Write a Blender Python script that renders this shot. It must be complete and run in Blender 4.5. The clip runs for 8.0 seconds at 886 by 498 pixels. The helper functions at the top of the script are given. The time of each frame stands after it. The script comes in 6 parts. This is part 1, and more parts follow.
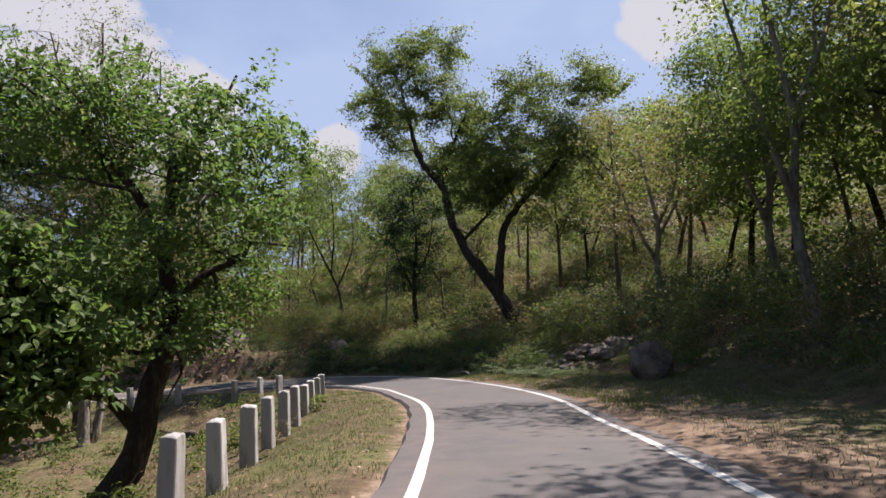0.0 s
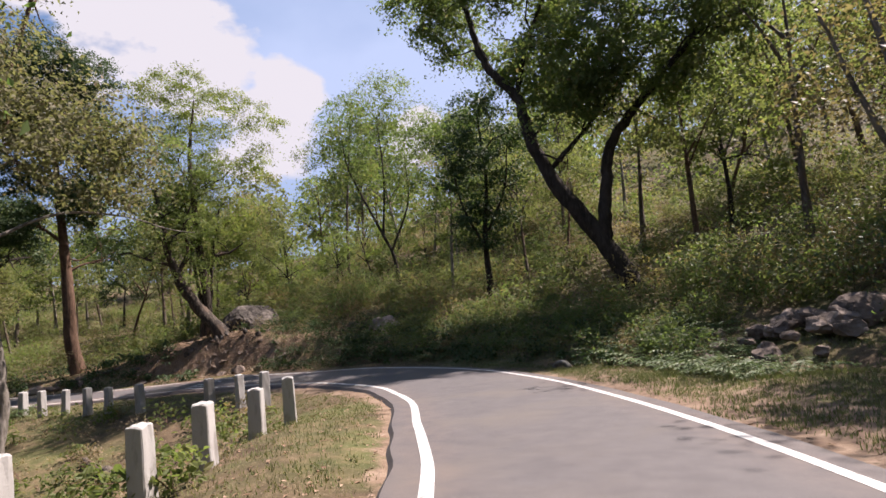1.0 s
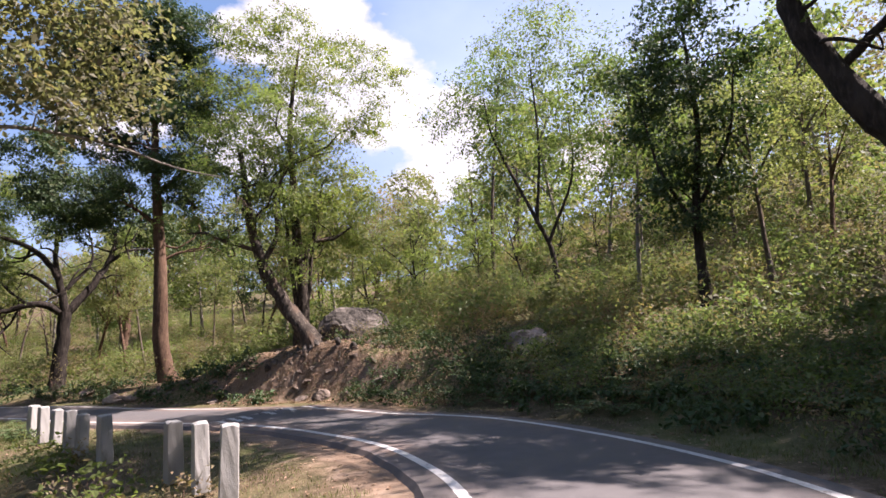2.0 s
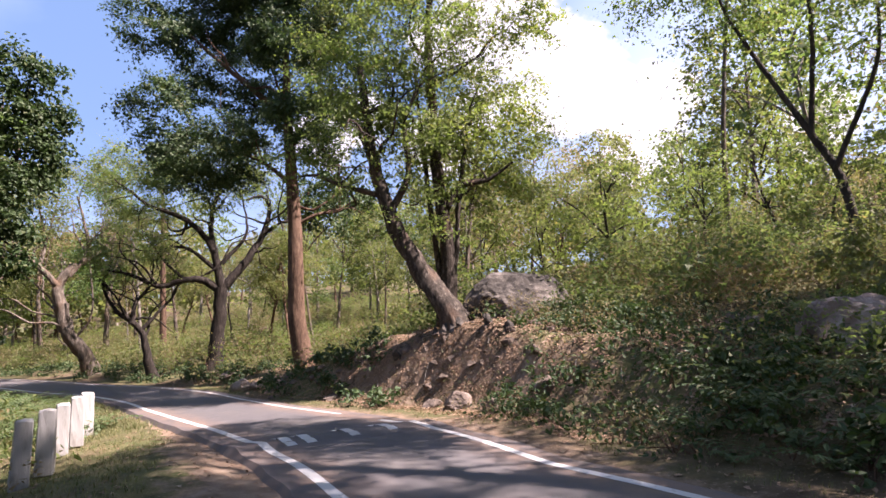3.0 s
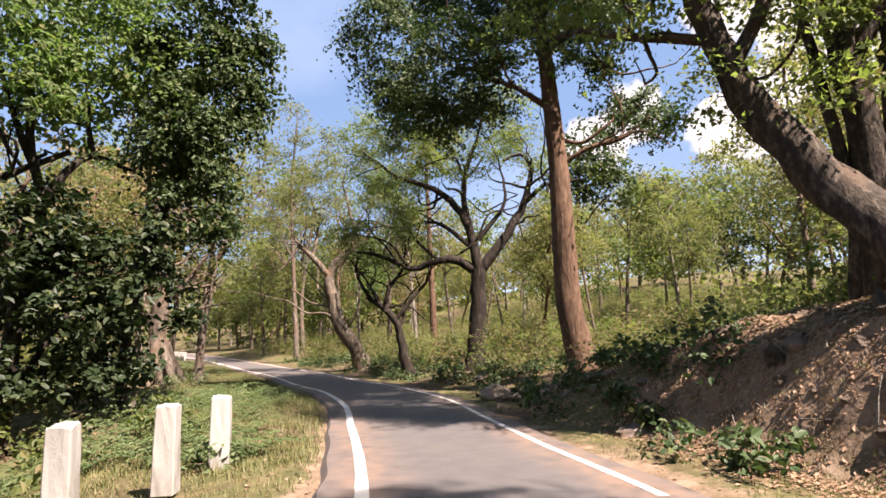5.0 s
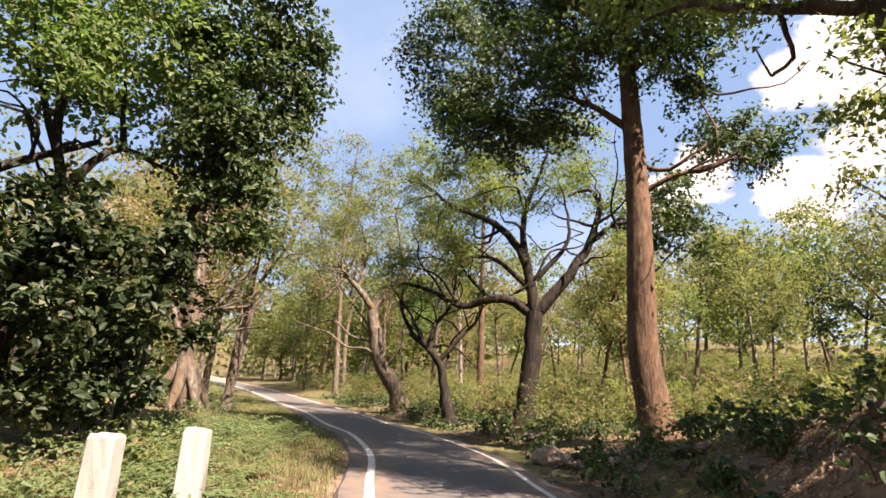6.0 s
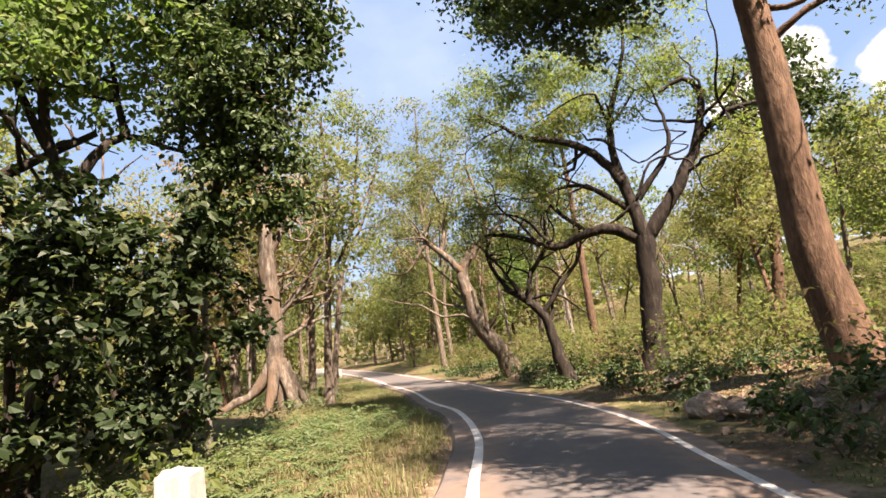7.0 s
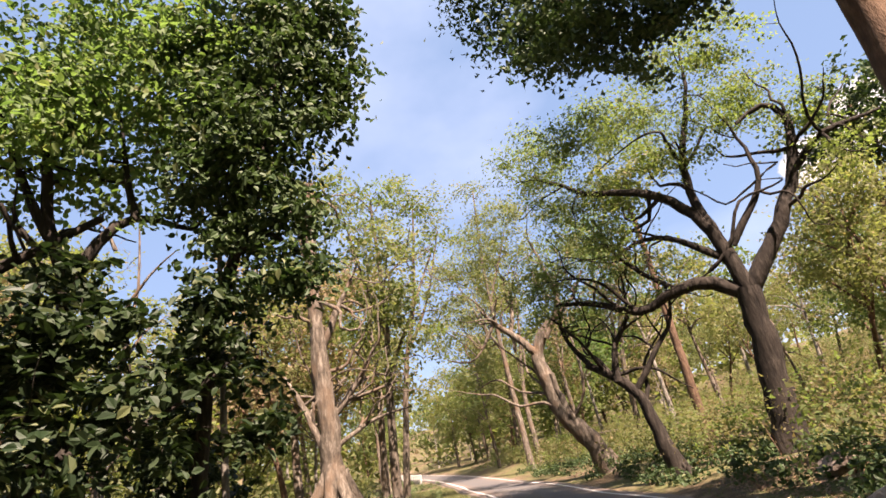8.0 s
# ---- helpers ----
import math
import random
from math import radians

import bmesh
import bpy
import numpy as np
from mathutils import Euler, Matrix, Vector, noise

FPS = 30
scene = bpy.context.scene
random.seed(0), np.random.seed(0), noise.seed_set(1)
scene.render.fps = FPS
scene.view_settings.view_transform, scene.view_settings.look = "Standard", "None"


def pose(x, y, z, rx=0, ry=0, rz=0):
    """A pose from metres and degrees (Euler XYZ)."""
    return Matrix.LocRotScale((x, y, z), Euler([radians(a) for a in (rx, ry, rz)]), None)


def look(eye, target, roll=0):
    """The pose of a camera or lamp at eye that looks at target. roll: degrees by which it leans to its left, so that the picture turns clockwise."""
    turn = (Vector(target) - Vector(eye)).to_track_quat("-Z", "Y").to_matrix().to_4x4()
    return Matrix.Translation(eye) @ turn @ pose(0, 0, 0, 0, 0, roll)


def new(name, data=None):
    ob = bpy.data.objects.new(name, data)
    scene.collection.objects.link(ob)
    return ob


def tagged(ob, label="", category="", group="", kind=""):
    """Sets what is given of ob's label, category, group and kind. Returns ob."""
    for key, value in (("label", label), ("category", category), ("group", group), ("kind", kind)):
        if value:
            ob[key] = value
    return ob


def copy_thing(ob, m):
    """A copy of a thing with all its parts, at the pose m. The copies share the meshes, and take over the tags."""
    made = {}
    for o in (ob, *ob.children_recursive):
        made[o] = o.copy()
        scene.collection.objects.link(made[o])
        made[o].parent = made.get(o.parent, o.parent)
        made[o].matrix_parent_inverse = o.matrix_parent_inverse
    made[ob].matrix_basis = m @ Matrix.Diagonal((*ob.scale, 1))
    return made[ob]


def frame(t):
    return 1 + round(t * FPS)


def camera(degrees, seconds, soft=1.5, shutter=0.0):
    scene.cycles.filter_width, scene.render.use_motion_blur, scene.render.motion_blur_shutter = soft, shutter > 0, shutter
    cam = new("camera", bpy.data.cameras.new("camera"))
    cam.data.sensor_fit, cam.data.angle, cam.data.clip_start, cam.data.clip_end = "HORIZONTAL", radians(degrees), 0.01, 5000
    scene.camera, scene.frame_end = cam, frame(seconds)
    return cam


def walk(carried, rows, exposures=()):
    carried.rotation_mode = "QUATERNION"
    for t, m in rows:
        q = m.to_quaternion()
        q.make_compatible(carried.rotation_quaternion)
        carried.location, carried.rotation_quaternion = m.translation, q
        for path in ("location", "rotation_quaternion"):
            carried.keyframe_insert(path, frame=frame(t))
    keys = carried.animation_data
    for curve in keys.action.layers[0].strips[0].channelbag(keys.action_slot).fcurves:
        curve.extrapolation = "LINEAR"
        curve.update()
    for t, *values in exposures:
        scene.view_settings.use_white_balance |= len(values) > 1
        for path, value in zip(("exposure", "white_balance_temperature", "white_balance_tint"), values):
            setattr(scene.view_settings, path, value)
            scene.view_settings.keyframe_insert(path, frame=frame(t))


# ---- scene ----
cam = camera(76.8, 8.0, 1.6)

PATH = [
    (0, (1.865, -2.612, 3.095), (1.785, -0.622, 3.28), -2.5),
    (0.2, (1.817, 0.008, 2.843), (1.678, 1.996, 3.016), -2.7),
    (0.5, (1.736, 3.753, 2.5), (1.544, 5.738, 2.653), -4.7),
    (0.8, (1.87, 6.53, 2.306), (1.578, 8.505, 2.417), -5.3),
    (1, (1.666, 8.574, 2.103), (1.273, 10.531, 2.228), -4.5),
    (1.2, (1.243, 10.853, 1.946), (0.744, 12.784, 2.092), -4.2),
    (1.5, (0.657, 13.825, 1.685), (-0.001, 15.703, 1.882), -2.9),
    (1.7, (0.164, 15.819, 1.521), (-0.602, 17.654, 1.739), -2.5),
    (2.8, (-4.313, 24.916, 0.645), (-5.709, 26.329, 0.877), -1.9),
    (3, (-4.977, 25.737, 0.597), (-6.46, 27.06, 0.825), -1.6),
    (3.5, (-6.689, 27.183, 0.33), (-8.349, 28.272, 0.573), -0.6),
    (4, (-8.755, 28.514, 0.113), (-10.552, 29.357, 0.363), -1.4),
    (4.5, (-10.514, 29.231, -0.021), (-12.392, 29.863, 0.252), -1.5),
    (5, (-11.949, 29.658, -0.084), (-13.878, 30.117, 0.182), -1.3),
    (5.2, (-12.367, 29.749, -0.123), (-14.31, 30.146, 0.139), -1.1),
    (6.3, (-14.825, 30.26, -0.3), (-16.762, 30.471, 0.152), 4.7),
    (6.5, (-15.446, 30.383, -0.32), (-17.409, 30.507, 0.04), 0.8),
    (7, (-16.722, 30.577, -0.321), (-18.697, 30.525, -0.01), -6.3),
    (7.5, (-17.878, 30.766, -0.405), (-19.82, 30.585, 0.039), -9.2),
    (8, (-18.85, 30.77, -0.50), (-20.715, 30.52, 0.164), -10.3),
]
walk(cam, [(t, look(eye, target, roll)) for t, eye, target, roll in PATH],
     [(0.0, 1.26, 6300, 19), (0.7, 1.38, 6500, 22), (1.5, 1.76, 6400, 25), (3.5, 2.22, 6500, 30), (5.0, 2.18, 7050, 23), (6.5, 2.40, 7700, 22), (7.4, 2.44, 7650, 22), (8.0, 2.33, 7600, 25)])

# ---------------------------------------------------------------- light
SUN_AZ = math.atan2(0.58, 0.81)      # direction towards the sun in plan
SUN_EL = radians(55)
world = bpy.data.worlds.new("sky")
scene.world = world
world.use_nodes = True
wn, wl = world.node_tree.nodes, world.node_tree.links
wn.clear()
w_out = wn.new("ShaderNodeOutputWorld")
w_bg = wn.new("ShaderNodeBackground")
w_bg.inputs["Strength"].default_value = 0.031
sky = wn.new("ShaderNodeTexSky")
sky.sky_type = "NISHITA"
sky.sun_disc = False
sky.sun_elevation = SUN_EL
sky.sun_rotation = math.pi / 2 - SUN_AZ
sky.altitude = 900
sky.dust_density = 0.6
w_co = wn.new("ShaderNodeTexCoord")
w_map = wn.new("ShaderNodeMapping")
w_map.inputs["Scale"].default_value = (1.0, 1.0, 1.7)
w_map.inputs["Location"].default_value = (0.35, 0.1, 0.0)
w_no = wn.new("ShaderNodeTexNoise")
w_no.inputs["Scale"].default_value = 8.0
w_no.inputs["Detail"].default_value = 10
w_no.inputs["Roughness"].default_value = 0.52
w_thin = wn.new("ShaderNodeTexNoise")
w_thin.inputs["Scale"].default_value = 1.3
w_thin.inputs["Detail"].default_value = 6
w_ramp = wn.new("ShaderNodeValToRGB")
w_ramp.color_ramp.elements[0].position = 0.50
w_ramp.color_ramp.elements[1].position = 0.66
w_veil = wn.new("ShaderNodeValToRGB")
w_veil.color_ramp.elements[0].position = 0.42
w_veil.color_ramp.elements[1].position = 0.75
w_veil.color_ramp.elements[1].color = (0.75, 0.75, 0.75, 1)
# cumulus heads stand over the hill and along the ridge: the way to each, and its half width in degrees
CLOUDS = [((-0.58, 0.68, 0.46), 7.5), ((-0.52, 0.77, 0.37), 5.5), ((-0.45, 0.845, 0.28), 5), ((-0.42, 0.845, 0.335), 3.5), ((-0.72, 0.63, 0.285), 3.4), ((-0.82, 0.47, 0.30), 3.4),
          ((-0.66, 0.60, 0.45), 3.6), ((0.34, 0.845, 0.42), 4), ((-0.22, 0.937, 0.265), 3), ((-0.79, 0.52, 0.33), 3)]
w_near = None
for way, wide in CLOUDS:
    w_dot = wn.new("ShaderNodeVectorMath")
    w_dot.operation = "DOT_PRODUCT"
    w_dot.inputs[1].default_value = Vector(way).normalized()
    w_lobe = wn.new("ShaderNodeMapRange")
    w_lobe.inputs["From Min"].default_value = math.cos(radians(wide * 1.5))
    w_lobe.inputs["From Max"].default_value = 1.0
    wl.new(w_co.outputs["Generated"], w_dot.inputs[0])
    wl.new(w_dot.outputs["Value"], w_lobe.inputs["Value"])
    if w_near:
        w_top = wn.new("ShaderNodeMath")
        w_top.operation = "MAXIMUM"
        wl.new(w_near, w_top.inputs[0])
        wl.new(w_lobe.outputs["Result"], w_top.inputs[1])
        w_near = w_top.outputs["Value"]
    else:
        w_near = w_lobe.outputs["Result"]
# and a thin veil of high cloud lies over the valley ahead
w_ahead = wn.new("ShaderNodeVectorMath")
w_ahead.operation = "DOT_PRODUCT"
w_ahead.inputs[1].default_value = Vector((0.05, 0.85, 0.5)).normalized()
w_film = wn.new("ShaderNodeMapRange")
w_film.inputs["From Min"].default_value = 0.70
w_film.inputs["From Max"].default_value = 1.0
w_film.inputs["To Max"].default_value = 0.12
w_both = wn.new("ShaderNodeMath")
w_sum = wn.new("ShaderNodeMath")
w_sum.operation = "MULTIPLY_ADD"
w_sum.inputs[1].default_value = 1.5
w_edge = wn.new("ShaderNodeMath")
w_edge.operation = "MULTIPLY_ADD"
w_edge.inputs[1].default_value = 0.9
w_edge.inputs[2].default_value = -0.70
w_pale = wn.new("ShaderNodeMixRGB")
w_pale.inputs["Fac"].default_value = 0.55
w_pale.inputs["Color2"].default_value = (3.1, 5.4, 9.2, 1)
w_haze = wn.new("ShaderNodeMixRGB")
w_haze.inputs["Color2"].default_value = (7.6, 9.2, 12.0, 1)
w_mix = wn.new("ShaderNodeMixRGB")
w_mix.inputs["Color2"].default_value = (9.3, 9.4, 9.6, 1)
wl.new(w_co.outputs["Generated"], w_map.inputs["Vector"])
wl.new(w_map.outputs["Vector"], w_no.inputs["Vector"])
wl.new(w_map.outputs["Vector"], w_thin.inputs["Vector"])
wl.new(w_near, w_edge.inputs[0])
wl.new(w_no.outputs["Fac"], w_sum.inputs[0])
wl.new(w_edge.outputs["Value"], w_sum.inputs[2])
wl.new(w_sum.outputs["Value"], w_ramp.inputs["Fac"])
wl.new(w_co.outputs["Generated"], w_ahead.inputs[0])
wl.new(w_ahead.outputs["Value"], w_film.inputs["Value"])
wl.new(w_thin.outputs["Fac"], w_both.inputs[0])
wl.new(w_film.outputs["Result"], w_both.inputs[1])
wl.new(w_both.outputs["Value"], w_veil.inputs["Fac"])
wl.new(sky.outputs["Color"], w_pale.inputs["Color1"])
wl.new(w_pale.outputs["Color"], w_haze.inputs["Color1"])
wl.new(w_veil.outputs["Color"], w_haze.inputs["Fac"])
wl.new(w_haze.outputs["Color"], w_mix.inputs["Color1"])
wl.new(w_ramp.outputs["Color"], w_mix.inputs["Fac"])
wl.new(w_mix.outputs["Color"], w_bg.inputs["Color"])
wl.new(w_bg.outputs["Background"], w_out.inputs["Surface"])

sun_data = bpy.data.lights.new("sun", "SUN")
sun_data.energy = 5.0
sun_data.angle = radians(0.53)
sun_data.color = (1.0, 0.94, 0.83)
sun = new("sun", sun_data)
to_sun = Vector((math.cos(SUN_AZ) * math.cos(SUN_EL), math.sin(SUN_AZ) * math.cos(SUN_EL), math.sin(SUN_EL)))
sun.matrix_basis = look(to_sun * 200, (0, 0, 0))


# ---------------------------------------------------------------- materials
def material(name, rough=0.85, spec=0.3):
    m = bpy.data.materials.new(name)
    m.use_nodes = True
    b = m.node_tree.nodes["Principled BSDF"]
    b.inputs["Roughness"].default_value = rough
    b.inputs["Specular IOR Level"].default_value = spec
    return m, m.node_tree.nodes, m.node_tree.links, b


def n_coord(n, l, scale, kind="Object"):
    c, mp = n.new("ShaderNodeTexCoord"), n.new("ShaderNodeMapping")
    mp.inputs["Scale"].default_value = scale
    l.new(c.outputs[kind], mp.inputs["Vector"])
    return mp.outputs["Vector"]


def n_noise(n, l, vec, scale, detail=4, rough=0.55):
    t = n.new("ShaderNodeTexNoise")
    t.inputs["Scale"].default_value = scale
    t.inputs["Detail"].default_value = detail
    t.inputs["Roughness"].default_value = rough
    l.new(vec, t.inputs["Vector"])
    return t.outputs["Fac"]


def n_ramp(n, l, fac, stops):
    r = n.new("ShaderNodeValToRGB")
    while len(r.color_ramp.elements) < len(stops):
        r.color_ramp.elements.new(0.5)
    for e, (p, c) in zip(r.color_ramp.elements, stops):
        e.position, e.color = p, (*c, 1)
    l.new(fac, r.inputs["Fac"])
    return r.outputs["Color"]


def n_mix(n, l, fac, a, b, blend="MIX"):
    m = n.new("ShaderNodeMixRGB")
    m.blend_type = blend
    for socket, v in (("Fac", fac), ("Color1", a), ("Color2", b)):
        if isinstance(v, (int, float)):
            m.inputs[socket].default_value = v
        elif isinstance(v, tuple):
            m.inputs[socket].default_value = (*v, 1)
        else:
            l.new(v, m.inputs[socket])
    return m.outputs["Color"]


def n_bump(n, l, b, height, strength, dist):
    u = n.new("ShaderNodeBump")
    u.inputs["Strength"].default_value = strength
    u.inputs["Distance"].default_value = dist
    l.new(height, u.inputs["Height"])
    l.new(u.outputs["Normal"], b.inputs["Normal"])


def n_step(n, l, fac, lo, hi):
    r = n.new("ShaderNodeMapRange")
    r.inputs["From Min"].default_value = lo
    r.inputs["From Max"].default_value = hi
    l.new(fac, r.inputs["Value"])
    return r.outputs["Result"]


def leaf_material(name, dark, mid, light, odd, glow=0.40, rough=0.56, spec=0.26):
    """Leaves: colour differs leaf by leaf and branch by branch; light passes through them."""
    m, n, l, b = material(name, rough, spec)
    geo = n.new("ShaderNodeNewGeometry")
    dark = tuple(0.5 * a + 0.5 * c for a, c in zip(dark, mid))
    light = tuple(0.55 * a + 0.45 * c for a, c in zip(light, mid))
    tone = n_ramp(n, l, geo.outputs["Random Per Island"], [(0.0, dark), (0.45, mid), (0.86, light), (0.97, odd)])
    patch = n_noise(n, l, n_coord(n, l, (1, 1, 1)), 0.55, 3)
    info = n.new("ShaderNodeObjectInfo")
    col = n_mix(n, l, n_step(n, l, patch, 0.42, 0.68), tone, light)
    hue = n_ramp(n, l, info.outputs["Random"], [(0.0, (0.90, 0.95, 0.92)), (0.5, (1, 1, 1)), (1.0, (1.10, 1.04, 0.95))])
    col = n_mix(n, l, 1.0, col, hue, "MULTIPLY")
    l.new(col, b.inputs["Base Color"])
    tr = n.new("ShaderNodeBsdfTranslucent")
    l.new(n_mix(n, l, 1.0, col, (1.36, 1.56, 0.90), "MULTIPLY"), tr.inputs["Color"])
    mx = n.new("ShaderNodeMixShader")
    mx.inputs["Fac"].default_value = glow
    l.new(b.outputs["BSDF"], mx.inputs[1])
    l.new(tr.outputs["BSDF"], mx.inputs[2])
    l.new(mx.outputs["Shader"], n["Material Output"].inputs["Surface"])
    return m


def bark_material(name, dark, mid, light, stretch=0.25, patch_col=None):
    m, n, l, b = material(name, 0.9, 0.2)
    fine = n_noise(n, l, n_coord(n, l, (1, 1, stretch)), 9.0, 7, 0.65)
    broad = n_noise(n, l, n_coord(n, l, (1, 1, 0.6)), 1.3, 4)
    col = n_ramp(n, l, fine, [(0.30, dark), (0.52, mid), (0.72, light)])
    col = n_mix(n, l, n_step(n, l, broad, 0.5, 0.66), col, patch_col or tuple(v * 1.5 for v in mid))
    l.new(col, b.inputs["Base Color"])
    n_bump(n, l, b, fine, 1.0, 0.06)
    return m


LEAF_LIGHT = leaf_material("leaf_light", (0.070, 0.096, 0.030), (0.118, 0.146, 0.046), (0.168, 0.186, 0.070), (0.20, 0.16, 0.07), 0.54)
LEAF_FEATHER = leaf_material("leaf_feathery", (0.088, 0.080, 0.044), (0.140, 0.126, 0.070), (0.195, 0.170, 0.102), (0.18, 0.125, 0.08), 0.5)
BARK_MOTTLED = bark_material("bark_mottled", (0.014, 0.011, 0.009), (0.044, 0.034, 0.027), (0.16, 0.132, 0.108), 0.45, (0.085, 0.056, 0.040))

LEAF_FRESH = leaf_material("leaf_fresh", (0.052, 0.088, 0.028), (0.090, 0.136, 0.044), (0.140, 0.178, 0.068), (0.18, 0.16, 0.07), 0.50)
LEAF_DEEP = leaf_material("leaf_deep", (0.016, 0.034, 0.013), (0.031, 0.055, 0.020), (0.062, 0.092, 0.036), (0.10, 0.11, 0.045), 0.24)
LEAF_OLIVE = leaf_material("leaf_olive", (0.082, 0.092, 0.036), (0.124, 0.130, 0.054), (0.176, 0.174, 0.078), (0.20, 0.145, 0.08), 0.54)
# leaves of the low tree below the verge: its shade is put into the colour
LEAF_SHADED = leaf_material("leaf_shaded", (0.006, 0.014, 0.006), (0.013, 0.025, 0.010), (0.030, 0.047, 0.019), (0.07, 0.08, 0.035), 0.22, 0.52, 0.24)
LEAF_MID = leaf_material("leaf_mid", (0.048, 0.074, 0.026), (0.086, 0.114, 0.040), (0.140, 0.160, 0.064), (0.18, 0.14, 0.08), 0.54)
LEAF_DRY = leaf_material("leaf_dry", (0.11, 0.075, 0.045), (0.165, 0.118, 0.070), (0.23, 0.17, 0.105), (0.14, 0.14, 0.06))
LEAF_TAN = leaf_material("leaf_tan", (0.086, 0.070, 0.036), (0.135, 0.108, 0.056), (0.185, 0.150, 0.082), (0.20, 0.13, 0.08), 0.5)
FERN = leaf_material("fern", (0.040, 0.066, 0.026), (0.072, 0.104, 0.042), (0.11, 0.136, 0.060), (0.15, 0.13, 0.08), 0.3)
GRASS = leaf_material("grass_blade", (0.060, 0.086, 0.028), (0.104, 0.118, 0.044), (0.165, 0.148, 0.074), (0.24, 0.195, 0.12), 0.25)
LITTER = leaf_material("leaf_litter", (0.10, 0.056, 0.036), (0.19, 0.112, 0.072), (0.28, 0.18, 0.122), (0.33, 0.24, 0.17), 0.1)

BARK_DARK = bark_material("bark_dark", (0.012, 0.010, 0.008), (0.032, 0.025, 0.020), (0.078, 0.063, 0.051))
BARK_BLACK = bark_material("bark_black", (0.008, 0.006, 0.005), (0.021, 0.016, 0.013), (0.060, 0.049, 0.041))
BARK_BROWN = bark_material("bark_brown", (0.040, 0.024, 0.016), (0.092, 0.055, 0.037), (0.17, 0.108, 0.074), 0.3)
BARK_PALE = bark_material("bark_pale", (0.034, 0.027, 0.021), (0.100, 0.079, 0.063), (0.235, 0.196, 0.162), 0.3, (0.105, 0.068, 0.046))
BARK_GREY = bark_material("bark_grey", (0.07, 0.06, 0.05), (0.16, 0.14, 0.12), (0.28, 0.25, 0.22), 0.3)


def ground_material():
    m, n, l, b = material("ground_soil", 0.95, 0.15)
    co = n_coord(n, l, (1, 1, 1))
    at = n.new("ShaderNodeAttribute")
    at.attribute_name = "verge"
    wear = at.outputs["Fac"]
    big, small, tiny = n_noise(n, l, co, 0.35, 5), n_noise(n, l, co, 2.6, 6, 0.65), n_noise(n, l, co, 22.0, 4, 0.7)
    turf = n_ramp(n, l, small, [(0.30, (0.044, 0.056, 0.018)), (0.50, (0.078, 0.078, 0.030)), (0.68, (0.130, 0.100, 0.052))])
    floor_c = n_ramp(n, l, small, [(0.30, (0.044, 0.030, 0.020)), (0.50, (0.080, 0.056, 0.034)), (0.70, (0.130, 0.092, 0.056))])
    land = n_mix(n, l, n_step(n, l, big, 0.40, 0.60), turf, floor_c)
    dirt = n_ramp(n, l, small, [(0.28, (0.100, 0.066, 0.046)), (0.52, (0.160, 0.110, 0.077)), (0.75, (0.235, 0.175, 0.128))])
    edge = n.new("ShaderNodeMath")
    edge.operation = "MULTIPLY_ADD"
    edge.inputs[1].default_value = 1.1
    l.new(small, edge.inputs[0])
    l.new(wear, edge.inputs[2])
    col = n_mix(n, l, n_step(n, l, edge.outputs["Value"], 0.85, 1.15), land, dirt)
    col = n_mix(n, l, n_step(n, l, tiny, 0.58, 0.72), col, (0.27, 0.21, 0.145))
    l.new(col, b.inputs["Base Color"])
    n_bump(n, l, b, small, 0.7, 0.10)
    return m


def asphalt_material():
    m, n, l, b = material("asphalt", 0.82, 0.35)
    co = n_coord(n, l, (1, 1, 1))
    big, mid, grain = n_noise(n, l, co, 0.45, 4), n_noise(n, l, co, 3.2, 5), n_noise(n, l, co, 120.0, 2, 0.7)
    col = n_ramp(n, l, mid, [(0.3, (0.066, 0.059, 0.060)), (0.7, (0.088, 0.079, 0.079))])
    col = n_mix(n, l, n_step(n, l, big, 0.50, 0.70), col, (0.094, 0.081, 0.073))
    col = n_mix(n, l, n_step(n, l, grain, 0.55, 0.75), col, (0.125, 0.118, 0.112))
    at = n.new("ShaderNodeAttribute")
    at.attribute_name = "dust"
    dust = n.new("ShaderNodeMath")
    dust.operation = "MULTIPLY"
    l.new(at.outputs["Fac"], dust.inputs[0])
    l.new(n_step(n, l, mid, 0.25, 0.65), dust.inputs[1])
    col = n_mix(n, l, dust.outputs["Value"], col, (0.17, 0.110, 0.078))
    l.new(col, b.inputs["Base Color"])
    n_bump(n, l, b, grain, 0.5, 0.004)
    return m


def paint_material():
    m, n, l, b = material("road_paint", 0.6, 0.4)
    co = n_coord(n, l, (1, 1, 1))
    wear = n_noise(n, l, co, 7.0, 7, 0.7)
    tone = n_noise(n, l, co, 1.1, 3)
    col = n_ramp(n, l, tone, [(0.3, (0.38, 0.365, 0.35)), (0.7, (0.50, 0.485, 0.47))])
    col = n_mix(n, l, n_step(n, l, wear, 0.57, 0.66), col, (0.18, 0.165, 0.155))
    l.new(col, b.inputs["Base Color"])
    return m


